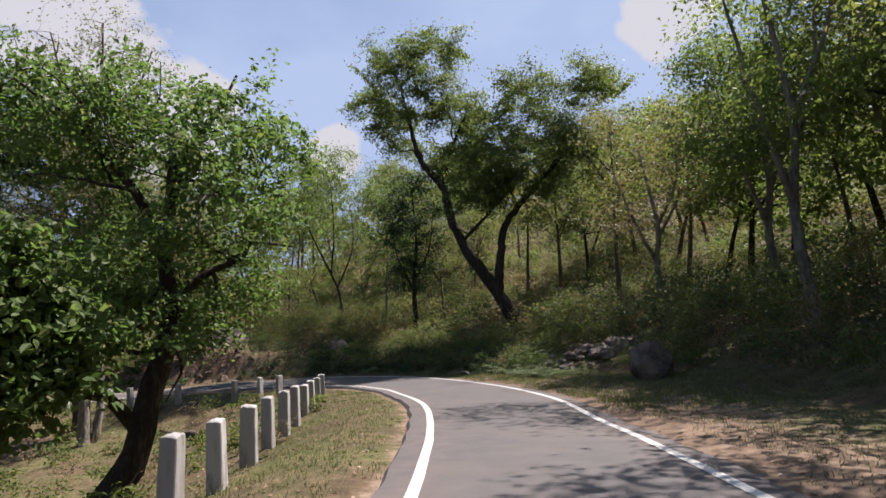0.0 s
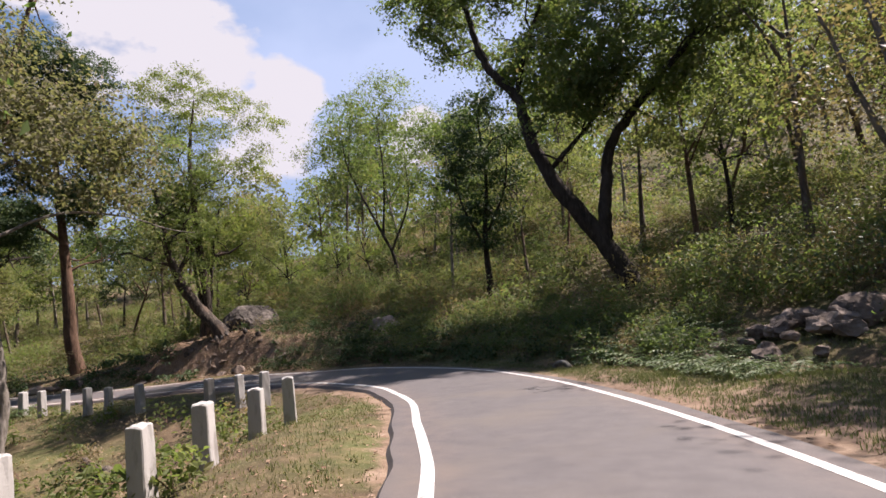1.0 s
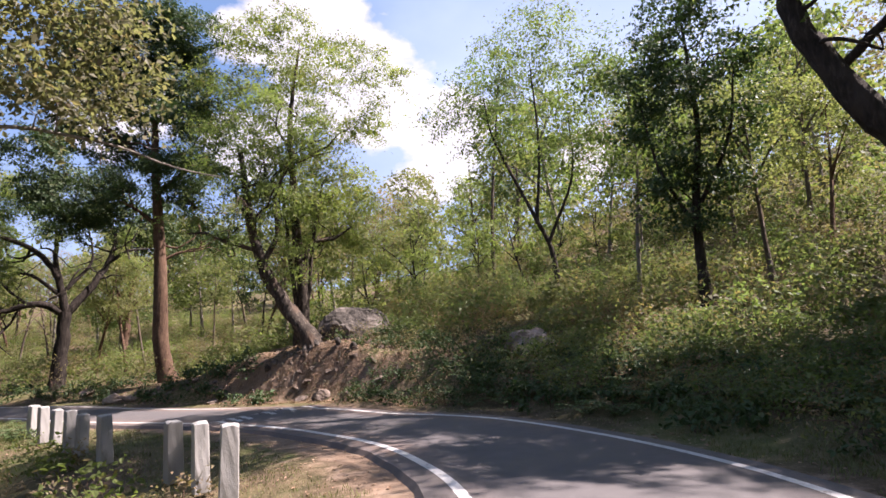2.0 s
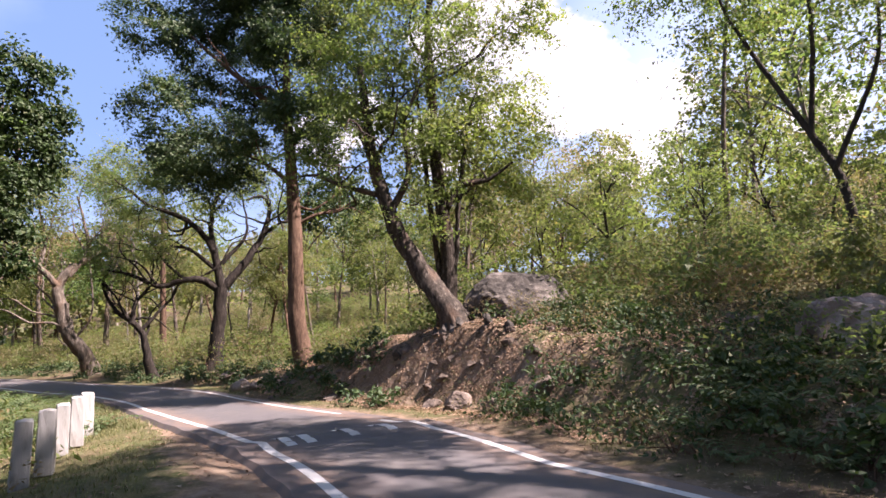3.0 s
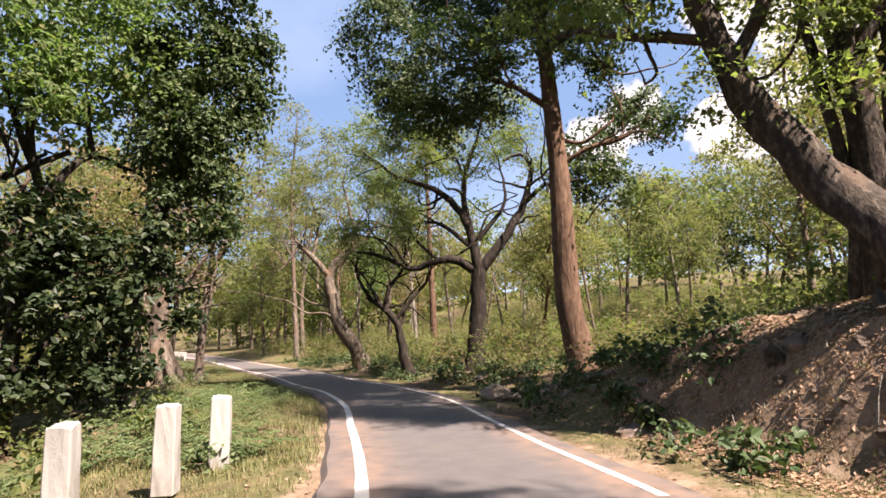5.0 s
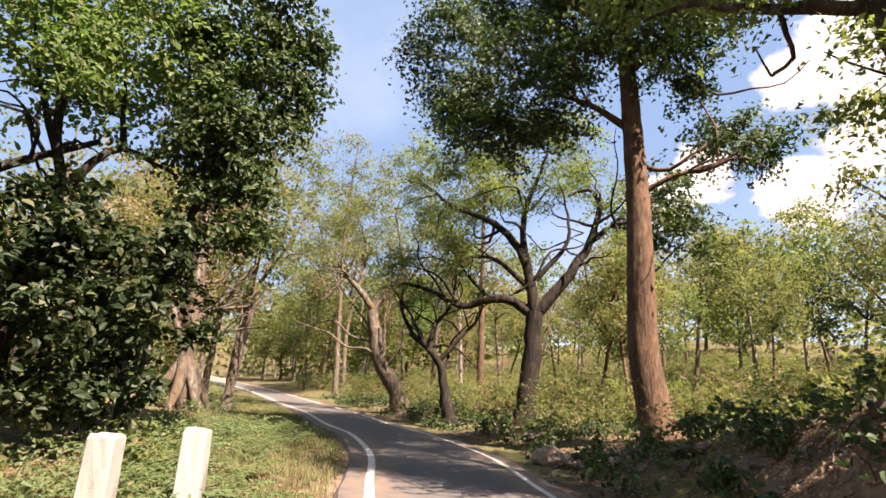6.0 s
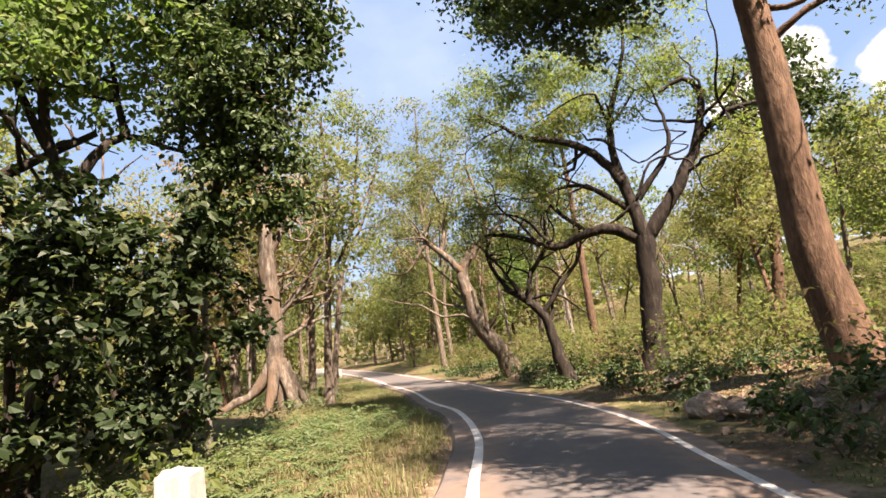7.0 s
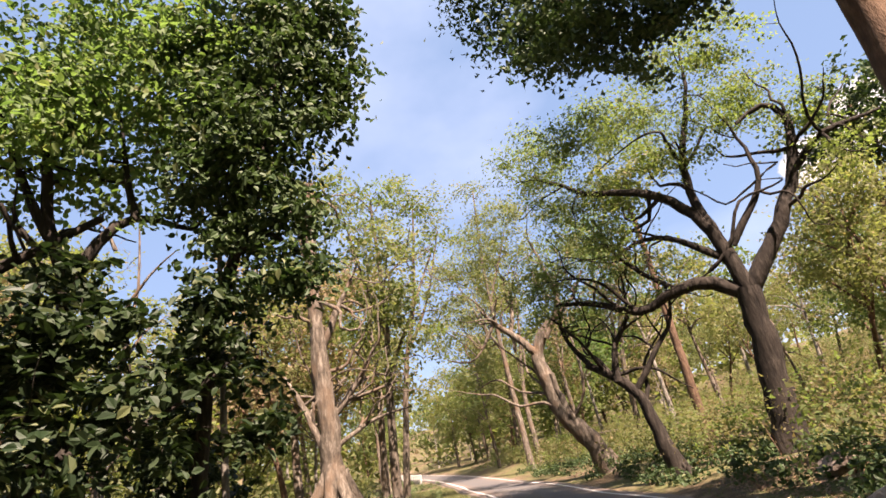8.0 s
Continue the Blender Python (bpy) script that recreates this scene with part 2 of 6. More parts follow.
def stone_post_material():
    m, n, l, b = material("whitewashed_stone", 0.85, 0.25)
    co = n_coord(n, l, (1, 1, 1))
    stain = n_noise(n, l, n_coord(n, l, (1, 1, 0.35)), 4.5, 6, 0.65)
    fine = n_noise(n, l, co, 28.0, 5, 0.7)
    info = n.new("ShaderNodeObjectInfo")
    col = n_ramp(n, l, info.outputs["Random"], [(0.0, (0.23, 0.22, 0.21)), (1.0, (0.34, 0.325, 0.31))])
    col = n_mix(n, l, n_step(n, l, stain, 0.48, 0.62), col, (0.20, 0.185, 0.17))
    col = n_mix(n, l, n_step(n, l, stain, 0.66, 0.72), col, (0.11, 0.10, 0.095))
    col = n_mix(n, l, n_step(n, l, fine, 0.60, 0.75), col, (0.27, 0.24, 0.21))
    l.new(col, b.inputs["Base Color"])
    n_bump(n, l, b, fine, 0.5, 0.01)
    return m


def rock_material(name, dark, mid, light, lichen):
    m, n, l, b = material(name, 0.92, 0.2)
    co = n_coord(n, l, (1, 1, 1))
    broad, fine = n_noise(n, l, co, 1.1, 5, 0.6), n_noise(n, l, co, 9.0, 7, 0.7)
    col = n_ramp(n, l, broad, [(0.34, dark), (0.50, mid), (0.66, light)])
    col = n_mix(n, l, n_step(n, l, fine, 0.54, 0.70), col, lichen)
    l.new(col, b.inputs["Base Color"])
    n_bump(n, l, b, fine, 0.8, 0.05)
    return m


GROUND, ASPHALT, PAINT, POST = ground_material(), asphalt_material(), paint_material(), stone_post_material()
ROCK_GREY = rock_material("rock_grey", (0.022, 0.019, 0.017), (0.055, 0.047, 0.041), (0.16, 0.135, 0.118), (0.115, 0.098, 0.085))
ROCK_PALE = rock_material("rock_pale", (0.12, 0.09, 0.075), (0.24, 0.185, 0.155), (0.36, 0.30, 0.26), (0.38, 0.33, 0.29))
ROCK_BROWN = rock_material("rock_brown", (0.050, 0.039, 0.031), (0.110, 0.085, 0.067), (0.19, 0.152, 0.122), (0.16, 0.13, 0.105))
ROCK_HEAP = rock_material("rock_heap", (0.065, 0.048, 0.039), (0.145, 0.112, 0.092), (0.25, 0.20, 0.170), (0.21, 0.168, 0.140))
ROCK_BANK = rock_material("rock_bank", (0.045, 0.033, 0.026), (0.105, 0.078, 0.062), (0.175, 0.135, 0.112), (0.145, 0.108, 0.086))


# ---------------------------------------------------------------- mesh tools
def mesh_of(name, verts, faces, mat, smooth=False):
    """A mesh from an array of places and arrays of quads or triangles."""
    me = bpy.data.meshes.new(name)
    faces = [np.asarray(f, np.int32) for f in faces if len(f)]
    me.vertices.add(len(verts))
    me.vertices.foreach_set("co", np.asarray(verts, np.float32).ravel())
    loops = np.concatenate([f.ravel() for f in faces])
    totals = np.concatenate([np.full(len(f), f.shape[1], np.int32) for f in faces])
    me.loops.add(len(loops))
    me.loops.foreach_set("vertex_index", loops)
    me.polygons.add(len(totals))
    me.polygons.foreach_set("loop_start", np.concatenate([[0], np.cumsum(totals)[:-1]]).astype(np.int32))
    me.polygons.foreach_set("use_smooth", np.full(len(totals), smooth))
    me.update(calc_edges=True)
    me.materials.append(mat)
    return me


def part(name, data, mat, parent, label=""):
    """One mesh object (from a mesh or a bmesh) under a thing or a part."""
    if isinstance(data, bmesh.types.BMesh):
        me = bpy.data.meshes.new(name)
        data.to_mesh(me)
        data.free()
        me.materials.append(mat)
        data = me
    ob = new(name, data)
    ob.parent = parent
    return tagged(ob, label)


def unit(a):
    return a / np.maximum(np.linalg.norm(a, axis=-1, keepdims=True), 1e-9)


def tube(points, radii, sides, rng=None, lump=0.0):
    """Rings along a bent line."""
    p, r = np.asarray(points, float), np.asarray(radii, float)
    t = unit(np.gradient(p, axis=0))
    u = unit(np.cross(t, (0.31, 0.83, 0.46)))
    w = np.cross(t, u)
    a = np.arange(sides) * 2 * math.pi / sides
    rr = r[:, None] * (1 + (lump * (rng.random((len(p), sides)) - 0.5) if rng is not None and lump else np.zeros((len(p), sides))))
    v = p[:, None] + rr[..., None] * (np.cos(a)[None, :, None] * u[:, None] + np.sin(a)[None, :, None] * w[:, None])
    i, j = np.meshgrid(np.arange(len(p) - 1), np.arange(sides), indexing="ij")
    k = (j + 1) % sides
    q = np.stack([i * sides + j, i * sides + k, (i + 1) * sides + k, (i + 1) * sides + j], -1).reshape(-1, 4)
    return v.reshape(-1, 3), q


def spline(points, step):
    """A smooth line through the points, in even steps."""
    p = np.asarray(points, float)
    q = np.vstack([2 * p[0] - p[1], p, 2 * p[-1] - p[-2]])
    out = []
    for a, b, c, d in zip(q[:-3], q[1:-2], q[2:-1], q[3:]):
        k = max(2, int(np.linalg.norm(c - b) / step))
        for s in np.arange(k) / k:
            out.append(0.5 * (2 * b + (c - a) * s + (2 * a - 5 * b + 4 * c - d) * s**2 + (3 * b - a - 3 * c + d) * s**3))
    return np.array(out + [p[-1]])


def leaves(at, size, rng, wide=0.5, up=0.7, hang=0.25, fine=False, lie=None, out=None, small=False):
    """Pointed leaves, folded along the midrib, at the given places. fine: with rounded sides; small: far-off leaves
    of three corners. lie: the slope on which they lie; out: the way out of the crown, to which they turn."""
    n = len(at)
    size = size * (0.65 + 0.7 * rng.random((n, 1)))
    if lie is not None:
        nrm = unit(lie + rng.normal(size=(n, 3)) * 0.22)
    elif out is not None:
        nrm = unit(rng.normal(size=(n, 3)) * 0.62 + out * 0.75 + (0, 0, up * 1.3))
    else:
        nrm = unit(rng.normal(size=(n, 3)) * 0.85 + (0, 0, up * 1.6))
    d = rng.normal(size=(n, 3)) - (0, 0, hang)
    d = unit(d - (d * nrm).sum(1, keepdims=True) * nrm)
    s = np.cross(nrm, d)
    if small:
        v = np.stack([at - d * size * 0.4 + s * size * wide * 0.55, at - d * size * 0.25 - s * size * wide * 0.6, at + d * size * 0.6], 1)
        return v.reshape(-1, 3), np.arange(n * 3).reshape(n, 3)
    if not fine:
        mid = at + d * size * 0.45
        v = np.stack([at, mid + s * size * wide * 0.5 + nrm * size * 0.07, at + d * size - nrm * size * 0.10, mid - s * size * wide * 0.5 + nrm * size * 0.07], 1)
        return v.reshape(-1, 3), np.arange(n * 4).reshape(n, 4)
    w, lift = size * wide * 0.5, nrm * size * 0.08
    a, b = at + d * size * 0.28 + lift, at + d * size * 0.66 + lift * 0.7
    tip = at + d * size - nrm * size * 0.14
    v = np.stack([at, a + s * w, b + s * w * 0.82, tip, b - s * w * 0.82, a - s * w], 1)
    k = np.arange(n)[:, None] * 6
    return v.reshape(-1, 3), np.vstack([k + np.array([[0, 1, 2, 3]]), k + np.array([[0, 3, 4, 5]])])


def slope_of(x, y):
    """The ground's upright direction."""
    h = 0.15
    z = land(x, y)
    return unit(np.stack([(z - land(x + h, y)) / h, (z - land(x, y + h)) / h, np.ones(len(z))], 1))


def joined(pieces):
    vs, fs, k = [], [], 0
    for v, f in pieces:
        vs.append(v)
        fs.append(f + k)
        k += len(v)
    return np.vstack(vs), fs


# ---------------------------------------------------------------- the lie of the land
# along the road: x, y, z, half width, outer verge, bank, slope near, slope far, inner slope
ROAD = [
    (3.5, -90, 8.4, 1.62, 4.0, 0.2, 0.36, 0.46, -0.30),
    (3.05, -30, 3.9, 1.62, 4.0, 0.2, 0.36, 0.46, -0.30),
    (2.90, -8, 2.15, 1.60, 4.4, 0.2, 0.36, 0.46, -0.32),
    (2.80, 4, 1.10, 1.60, 4.6, 0.2, 0.36, 0.46, -0.34),
    (2.65, 8.3, 0.70, 1.62, 5.6, 0.2, 0.36, 0.46, -0.34),
    (2.40, 11.5, 0.48, 1.68, 6.0, 0.2, 0.36, 0.46, -0.34),
    (1.88, 14.6, 0.20, 1.74, 6.0, 0.2, 0.36, 0.46, -0.34),
    (0.98, 17.9, -0.09, 1.82, 5.2, 0.2, 0.28, 0.44, -0.34),
    (0.08, 20.9, -0.38, 1.83, 3.4, 0.2, 0.23, 0.42, -0.34),
    (-1.02, 23.35, -0.60, 1.86, 1.9, 0.2, 0.20, 0.40, -0.30),
    (-2.40, 25.68, -0.80, 1.84, 1.5, 0.25, 0.19, 0.38, -0.28),
    (-4.33, 27.65, -0.98, 1.76, 1.4, 0.3, 0.18, 0.36, -0.25),
    (-6.84, 29.25, -1.13, 1.62, 1.4, 0.4, 0.17, 0.34, -0.22),
    (-9.77, 30.13, -1.29, 1.31, 1.9, 0.7, 0.14, 0.32, -0.20),
    (-12.7, 30.92, -1.44, 1.42, 2.2, 1.35, 0.12, 0.30, -0.18),
    (-16.85, 31.45, -1.71, 1.38, 2.3, 1.95, 0.12, 0.28, -0.18),
    (-20.0, 31.68, -1.91, 1.36, 2.0, 1.6, 0.11, 0.26, -0.14),
    (-23.5, 31.84, -2.06, 1.40, 1.5, 0.8, 0.08, 0.22, -0.06),
    (-27.5, 31.95, -2.18, 1.42, 1.4, 0.5, 0.05, 0.18, 0.05),
    (-32.5, 31.40, -2.33, 1.36, 1.4, 0.3, 0.04, 0.16, 0.12),
    (-36.5, 30.40, -2.45, 1.34, 1.5, 0.2, 0.04, 0.16, 0.10),
    (-43.5, 29.0, -2.62, 1.34, 1.6, 0.2, 0.04, 0.16, 0.05),
    (-51.0, 26.9, -2.80, 1.34, 1.6, 0.2, 0.05, 0.16, 0.02),
    (-60.0, 24.6, -3.00, 1.34, 1.6, 0.2, 0.05, 0.16, 0.02),
    (-82.0, 17.6, -3.30, 1.34, 1.6, 0.2, 0.06, 0.16, 0.02),
    (-130.0, -1.0, -3.80, 1.34, 1.6, 0.2, 0.06, 0.16, 0.02),
]
_r = np.array(ROAD)
LINE = spline(_r[:, :3], 0.35)
_seg = np.r_[0, np.cumsum(np.linalg.norm(np.diff(LINE[:, :2], axis=0), axis=1))]
_knots = _seg[[int(np.argmin(np.linalg.norm(LINE[:, :2] - k[:2], axis=1))) for k in _r]]
SIDE = np.stack([np.interp(_seg, _knots, _r[:, c]) for c in range(3, 9)], 1)
TANGENT = unit(np.gradient(LINE[:, :2], axis=0))
RIGHT = np.stack([TANGENT[:, 1], -TANGENT[:, 0]], 1)
GRADE = np.gradient(LINE[:, 2]) / np.linalg.norm(np.gradient(LINE[:, :2], axis=0), axis=1)


def by_road(x, y):
    """For places in plan: the nearest station and the distance to the right of the centre line."""
    p = np.stack([np.ravel(x), np.ravel(y)], 1).astype(float)
    near = np.empty(len(p), int)
    for a in range(0, len(p), 4000):
        d = ((p[a:a + 4000, None] - LINE[None, :, :2]) ** 2).sum(-1)
        near[a:a + 4000] = d.argmin(1)
    off = p - LINE[near, :2]
    side = (off * RIGHT[near]).sum(1)
    dist = np.linalg.norm(off, axis=1) * np.where(side < 0, -1, 1)
    return near, dist


def waves(x, y, scale, seed):
    rng = np.random.default_rng(seed)
    out = np.zeros(len(x))
    for k in range(7):
        a, f, ph = rng.random() * 6.28, (0.6 + 0.9 * rng.random()) / scale, rng.random() * 6.28
        out += np.sin((np.cos(a) * x + np.sin(a) * y) * f * 6.28 + ph)
    return out / 4.0


def land(x, y, near=None, dist=None):
    """The height of the ground."""
    x, y = np.ravel(x).astype(float), np.ravel(y).astype(float)
    if near is None:
        near, dist = by_road(x, y)
    hw, verge, bank, k1, k2, kl = SIDE[near].T
    e = np.abs(dist) - hw
    soft = lambda v: 0.5 * (v + np.sqrt(v * v + 0.25))  # noqa: E731
    up = (soft(e - verge) - soft(e - 13)) * k1 + soft(np.minimum(e, 75) - 13) * k2
    up += bank * np.clip((e - verge + 0.2) / 1.7, 0, 1) ** 2 * (3 - 2 * np.clip((e - verge + 0.2) / 1.7, 0, 1))
    out = (soft(np.minimum(e, 9) - 2.0) - 0.06) * kl + soft(np.clip(e, 0, 90) - 24) * 0.06
    rise = np.where(dist > 0, up, out)
    calm = np.clip((e - 0.4) / 2.0, 0, 1)
    along = ((np.stack([x, y], 1) - LINE[near, :2]) * TANGENT[near]).sum(1)
    flat = LINE[near, 2] + np.clip(along, -0.4, 0.4) * GRADE[near]
    z = flat + rise - 0.08 + 0.06 * np.clip((e - 0.45) / 0.6, 0, 1)
    z += calm * (0.07 * waves(x, y, 3.1, 1) + 0.16 * waves(x, y, 11.0, 2)) + np.clip((e - 20) / 30, 0, 1) * 1.2 * waves(x, y, 45.0, 3)
    cut_in = np.where(dist > 0, np.clip((bank - 0.7) / 0.6, 0, 1), 0) * np.clip((e - verge) / 0.5, 0, 1) * np.clip((verge + 3.2 - e) / 1.2, 0, 1)
    z += cut_in * (0.06 * waves(x, y, 1.5, 21) + 0.06 * waves(x, y, 0.6, 22))
    return np.where(e < 0, flat - 0.07 - 0.06 * np.clip(-e / 0.3, 0, 1), z)


def ground_z(x, y):
    return float(land(np.array([x]), np.array([y]))[0])


def steps(lo, hi, fine, far):
    mid = np.arange(lo, hi + fine, fine)
    out, d = [], fine
    while sum(out) < far:
        d *= 1.17
        out.append(d)
    c = np.cumsum(out)
    return np.r_[(lo - c)[::-1], mid, mid[-1] + c]


def closer(lines, lo, hi, fine):
    """The grid lines, set closer between lo and hi."""
    return np.r_[lines[lines < lo], np.arange(lo, hi, fine), lines[lines >= hi]]


gx, gy = closer(steps(-52, 18, 0.42, 700), -24, -9, 0.16), closer(steps(-8, 50, 0.42, 700), 33, 38.6, 0.14)
GX, GY = np.meshgrid(gx, gy, indexing="ij")
_near, _dist = by_road(GX, GY)
GZ = land(GX, GY, _near, _dist)
ii, jj = np.meshgrid(np.arange(len(gx) - 1), np.arange(len(gy) - 1), indexing="ij")
quad = np.stack([ii * len(gy) + jj, (ii + 1) * len(gy) + jj, (ii + 1) * len(gy) + jj + 1, ii * len(gy) + jj + 1], -1).reshape(-1, 4)
ground_mesh = mesh_of("ground", np.stack([GX.ravel(), GY.ravel(), GZ], 1), [quad], GROUND, True)
_e = np.abs(_dist) - SIDE[_near, 0]
_w = np.where(_dist > 0, np.clip(1.0 - _e / np.maximum(SIDE[_near, 1] * np.where(GY.ravel() < 13, 0.98, 0.72), 0.9), 0, 1), np.clip(0.95 - (_e - 0.4) / (0.35 + 1.5 * np.exp(-((GX.ravel() + 11) / 7) ** 4)), 0, 1))
_w = np.maximum(_w, np.where((_dist > 0), 0.75 * np.clip(1 - np.abs(_e - SIDE[_near, 1] - 0.7) / 1.3, 0, 1) * np.clip(SIDE[_near, 2] - 0.6, 0, 1), 0))
ground_mesh.attributes.new("verge", "FLOAT", "POINT").data.foreach_set("value", _w.astype(np.float32))
ground = tagged(new("ground", ground_mesh), "earth and dry grass hillside with bare dirt verges", "ground", kind="structure")


# ---------------------------------------------------------------- road
def hump(p):
    """The low speed hump across the road."""
    return 0.075 * np.exp(-(((p[:, 0] + 13.75 - 0.22 * (p[:, 1] - 31.1)) / 0.42) ** 2)) * (np.abs(p[:, 1] - 31.3) < 4)


def ribbon(name, lo, hi, a, b, lift, mat, ragged=0.0, cols=2, dust=False, closed=True):
    """A strip along the road between two distances from its centre line (as shares of the half width plus metres)."""
    rows = np.arange(a, b)
    hw = SIDE[rows, 0]
    left, right = lo[0] * hw + lo[1], hi[0] * hw + hi[1]
    if ragged:
        left = left + ragged * waves(_seg[rows], 0 * _seg[rows], 2.3, 7)
        right = right + ragged * waves(_seg[rows], 0 * _seg[rows], 1.9, 8)
    f = np.linspace(0, 1, cols)
    off = left[:, None] * (1 - f) + right[:, None] * f
    xy = LINE[rows, None, :2] + off[..., None] * RIGHT[rows, None]
    z = np.repeat(LINE[rows, 2:3], cols, 1) + lift - 0.012 * (off / 1.8) ** 2
    v = np.concatenate([xy, z[..., None]], -1).reshape(-1, 3)
    v[:, 2] += hump(v)
    i, j = np.meshgrid(np.arange(len(rows) - 1), np.arange(cols - 1), indexing="ij")
    q = np.stack([i * cols + j, i * cols + j + 1, (i + 1) * cols + j + 1, (i + 1) * cols + j], -1).reshape(-1, 4)
    if closed:
        n = len(v)
        low = v - (0, 0, 0.15)
        low[0::cols, :2] -= RIGHT[rows] * 0.13
        low[cols - 1::cols, :2] += RIGHT[rows] * 0.13
        rim = [np.stack([np.arange(len(rows) - 1) * cols + c, (np.arange(len(rows) - 1) + 1) * cols + c, (np.arange(len(rows) - 1) + 1) * cols + c + n, np.arange(len(rows) - 1) * cols + c + n], -1) for c in (0, cols - 1)]
        rim[1] = rim[1][:, ::-1]
        v, q = np.vstack([v, low]), np.vstack([q, *rim])
    me = mesh_of(name, v, [q], mat, not closed)
    if dust:
        d = np.clip(1 - (np.abs(hw[:, None] - np.abs(off)) - 0.1) / 0.55, 0, 1) * np.where(LINE[rows, 0] < -5, 0.8, 0.2)[:, None]
        d = np.r_[d.ravel(), d.ravel()] if closed else d.ravel()
        me.attributes.new("dust", "FLOAT", "POINT").data.foreach_set("value", d.astype(np.float32))
    return me


N_LINE = len(LINE)
road = tagged(new("road", ribbon("road", (-1, -0.40), (1, 0.36), 0, N_LINE, 0.03, ASPHALT, 0.035, 15, True)), "narrow grey asphalt mountain road with worn edges", "road", kind="structure")


def station(x, y):
    return int(by_road([x], [y])[0][0])


part("road_line", ribbon("road_line", (-1, -0.06), (-1, 0.08), 0, N_LINE, 0.034, PAINT, 0.004, 2, closed=False), PAINT, road, "worn white edge line")
gap_a, gap_b = station(-15.1, 32.6), station(-16.7, 32.8)
part("road_line", ribbon("road_line", (1, -0.08), (1, 0.06), 0, gap_a, 0.034, PAINT, 0.004, 2, closed=False), PAINT, road, "worn white edge line")
part("road_line", ribbon("road_line", (1, -0.06), (1, 0.05), gap_b, N_LINE, 0.034, PAINT, 0.004, 2, closed=False), PAINT, road, "faded white edge line")
for off in (-1.03, -0.70, 0.07, 0.79):
    k = station(-13.75, 31.1)
    pts = []
    for s in np.linspace(-0.5, 0.5, 13):
        c = LINE[k] + np.array([*(TANGENT[k] * s + RIGHT[k] * off), 0])
        for w in (-0.085, 0.085):
            pts.append(c + np.array([*(RIGHT[k] * w), 0]))
    pts = np.array(pts)
    pts[:, 2] = LINE[by_road(pts[:, 0], pts[:, 1])[0], 2] + 0.036 + hump(pts) - 0.012 * (off / 1.8) ** 2
    i = np.arange(12)
    part("hump_stripe", mesh_of("hump_stripe", pts, [np.stack([2 * i, 2 * i + 1, 2 * i + 3, 2 * i + 2], -1)], PAINT), PAINT, road, "white stripe over the speed hump")


# ---------------------------------------------------------------- white guard stones
def guard_stone_mesh(seed, wide=0.25, tall=0.78):
    rng = np.random.default_rng(seed)
    bm = bmesh.new()
    bmesh.ops.create_cube(bm, size=1.0)
    bmesh.ops.subdivide_edges(bm, edges=bm.edges[:], cuts=3, use_grid_fill=True)
    for v in bm.verts:
        f = v.co.z + 0.5
        t = 1.0 - 0.10 * f
        v.co.x *= wide * t
        v.co.y *= wide * t
        v.co.z = f * (tall + 0.25) - 0.25
        if f > 0.95:
            v.co.z += 0.02 * (1 - (v.co.x**2 + v.co.y**2) / wide**2 * 4) + (rng.random() - 0.5) * 0.012
        v.co.x += (rng.random() - 0.5) * 0.010
        v.co.y += (rng.random() - 0.5) * 0.010
    bmesh.ops.bevel(bm, geom=[e for e in bm.edges if e.calc_face_angle(0) > 0.9], offset=0.014, segments=1, affect="EDGES")
    me = bpy.data.meshes.new("guard_stone")
    bm.to_mesh(me)
    bm.free()
    me.materials.append(POST)
    return me


stone_meshes = [guard_stone_mesh(k, 0.24 + 0.02 * (k % 3)) for k in range(5)]
# near row before the bend, a group of three in it, and a row after it
STONES = [(-1.77, 4.1), (-1.84, 5.5), (-2.09, 7.3), (-2.40, 9.1), (-2.63, 10.8), (-2.80, 12.2), (-3.14, 14.2), (-3.37, 15.7), (-3.69, 17.6), (-4.02, 19.45),
          (-7.37, 24.35), (-8.45, 24.75), (-9.98, 25.4),
          (-13.27, 26.15), (-15.05, 26.65), (-16.40, 27.1), (-17.82, 27.5), (-19.47, 28.0), (-20.87, 28.4)]
STONE_TOP = [1.64, 1.53, 1.41, 1.26, 1.11, 1.03, 0.78, 0.70, 0.53, 0.42, -0.14, -0.24, -0.42, -0.60, -0.75, -0.81, -0.90, -0.98, -1.06]
rng = np.random.default_rng(11)
for (sx, sy), top in zip(STONES, STONE_TOP):
    k = station(sx, sy)
    yaw = math.degrees(math.atan2(TANGENT[k, 1], TANGENT[k, 0]))
    ob = new("guard_stone", stone_meshes[int(rng.integers(5))])
    ob.matrix_basis = pose(sx, sy, top - 0.78, rng.normal() * 1.4, rng.normal() * 1.4, yaw + rng.normal() * 6)
    tagged(ob, "whitewashed square guard stone with grey stains on the verge", "guard stone", "guard stones along the road")
far_mesh = guard_stone_mesh(9, 0.26, 0.85)
for k in range(14):
    sx, sy = -76 - 0.42 * k, 16.9 - 0.30 * k
    ob = new("guard_stone", far_mesh)
    ob.matrix_basis = pose(sx, sy, ground_z(sx, sy) + 0.0, 0, 0, 20 + 4 * rng.normal())
    tagged(ob, "white guard stone standing far down the road", "guard stone", "guard stones beyond the next bend")


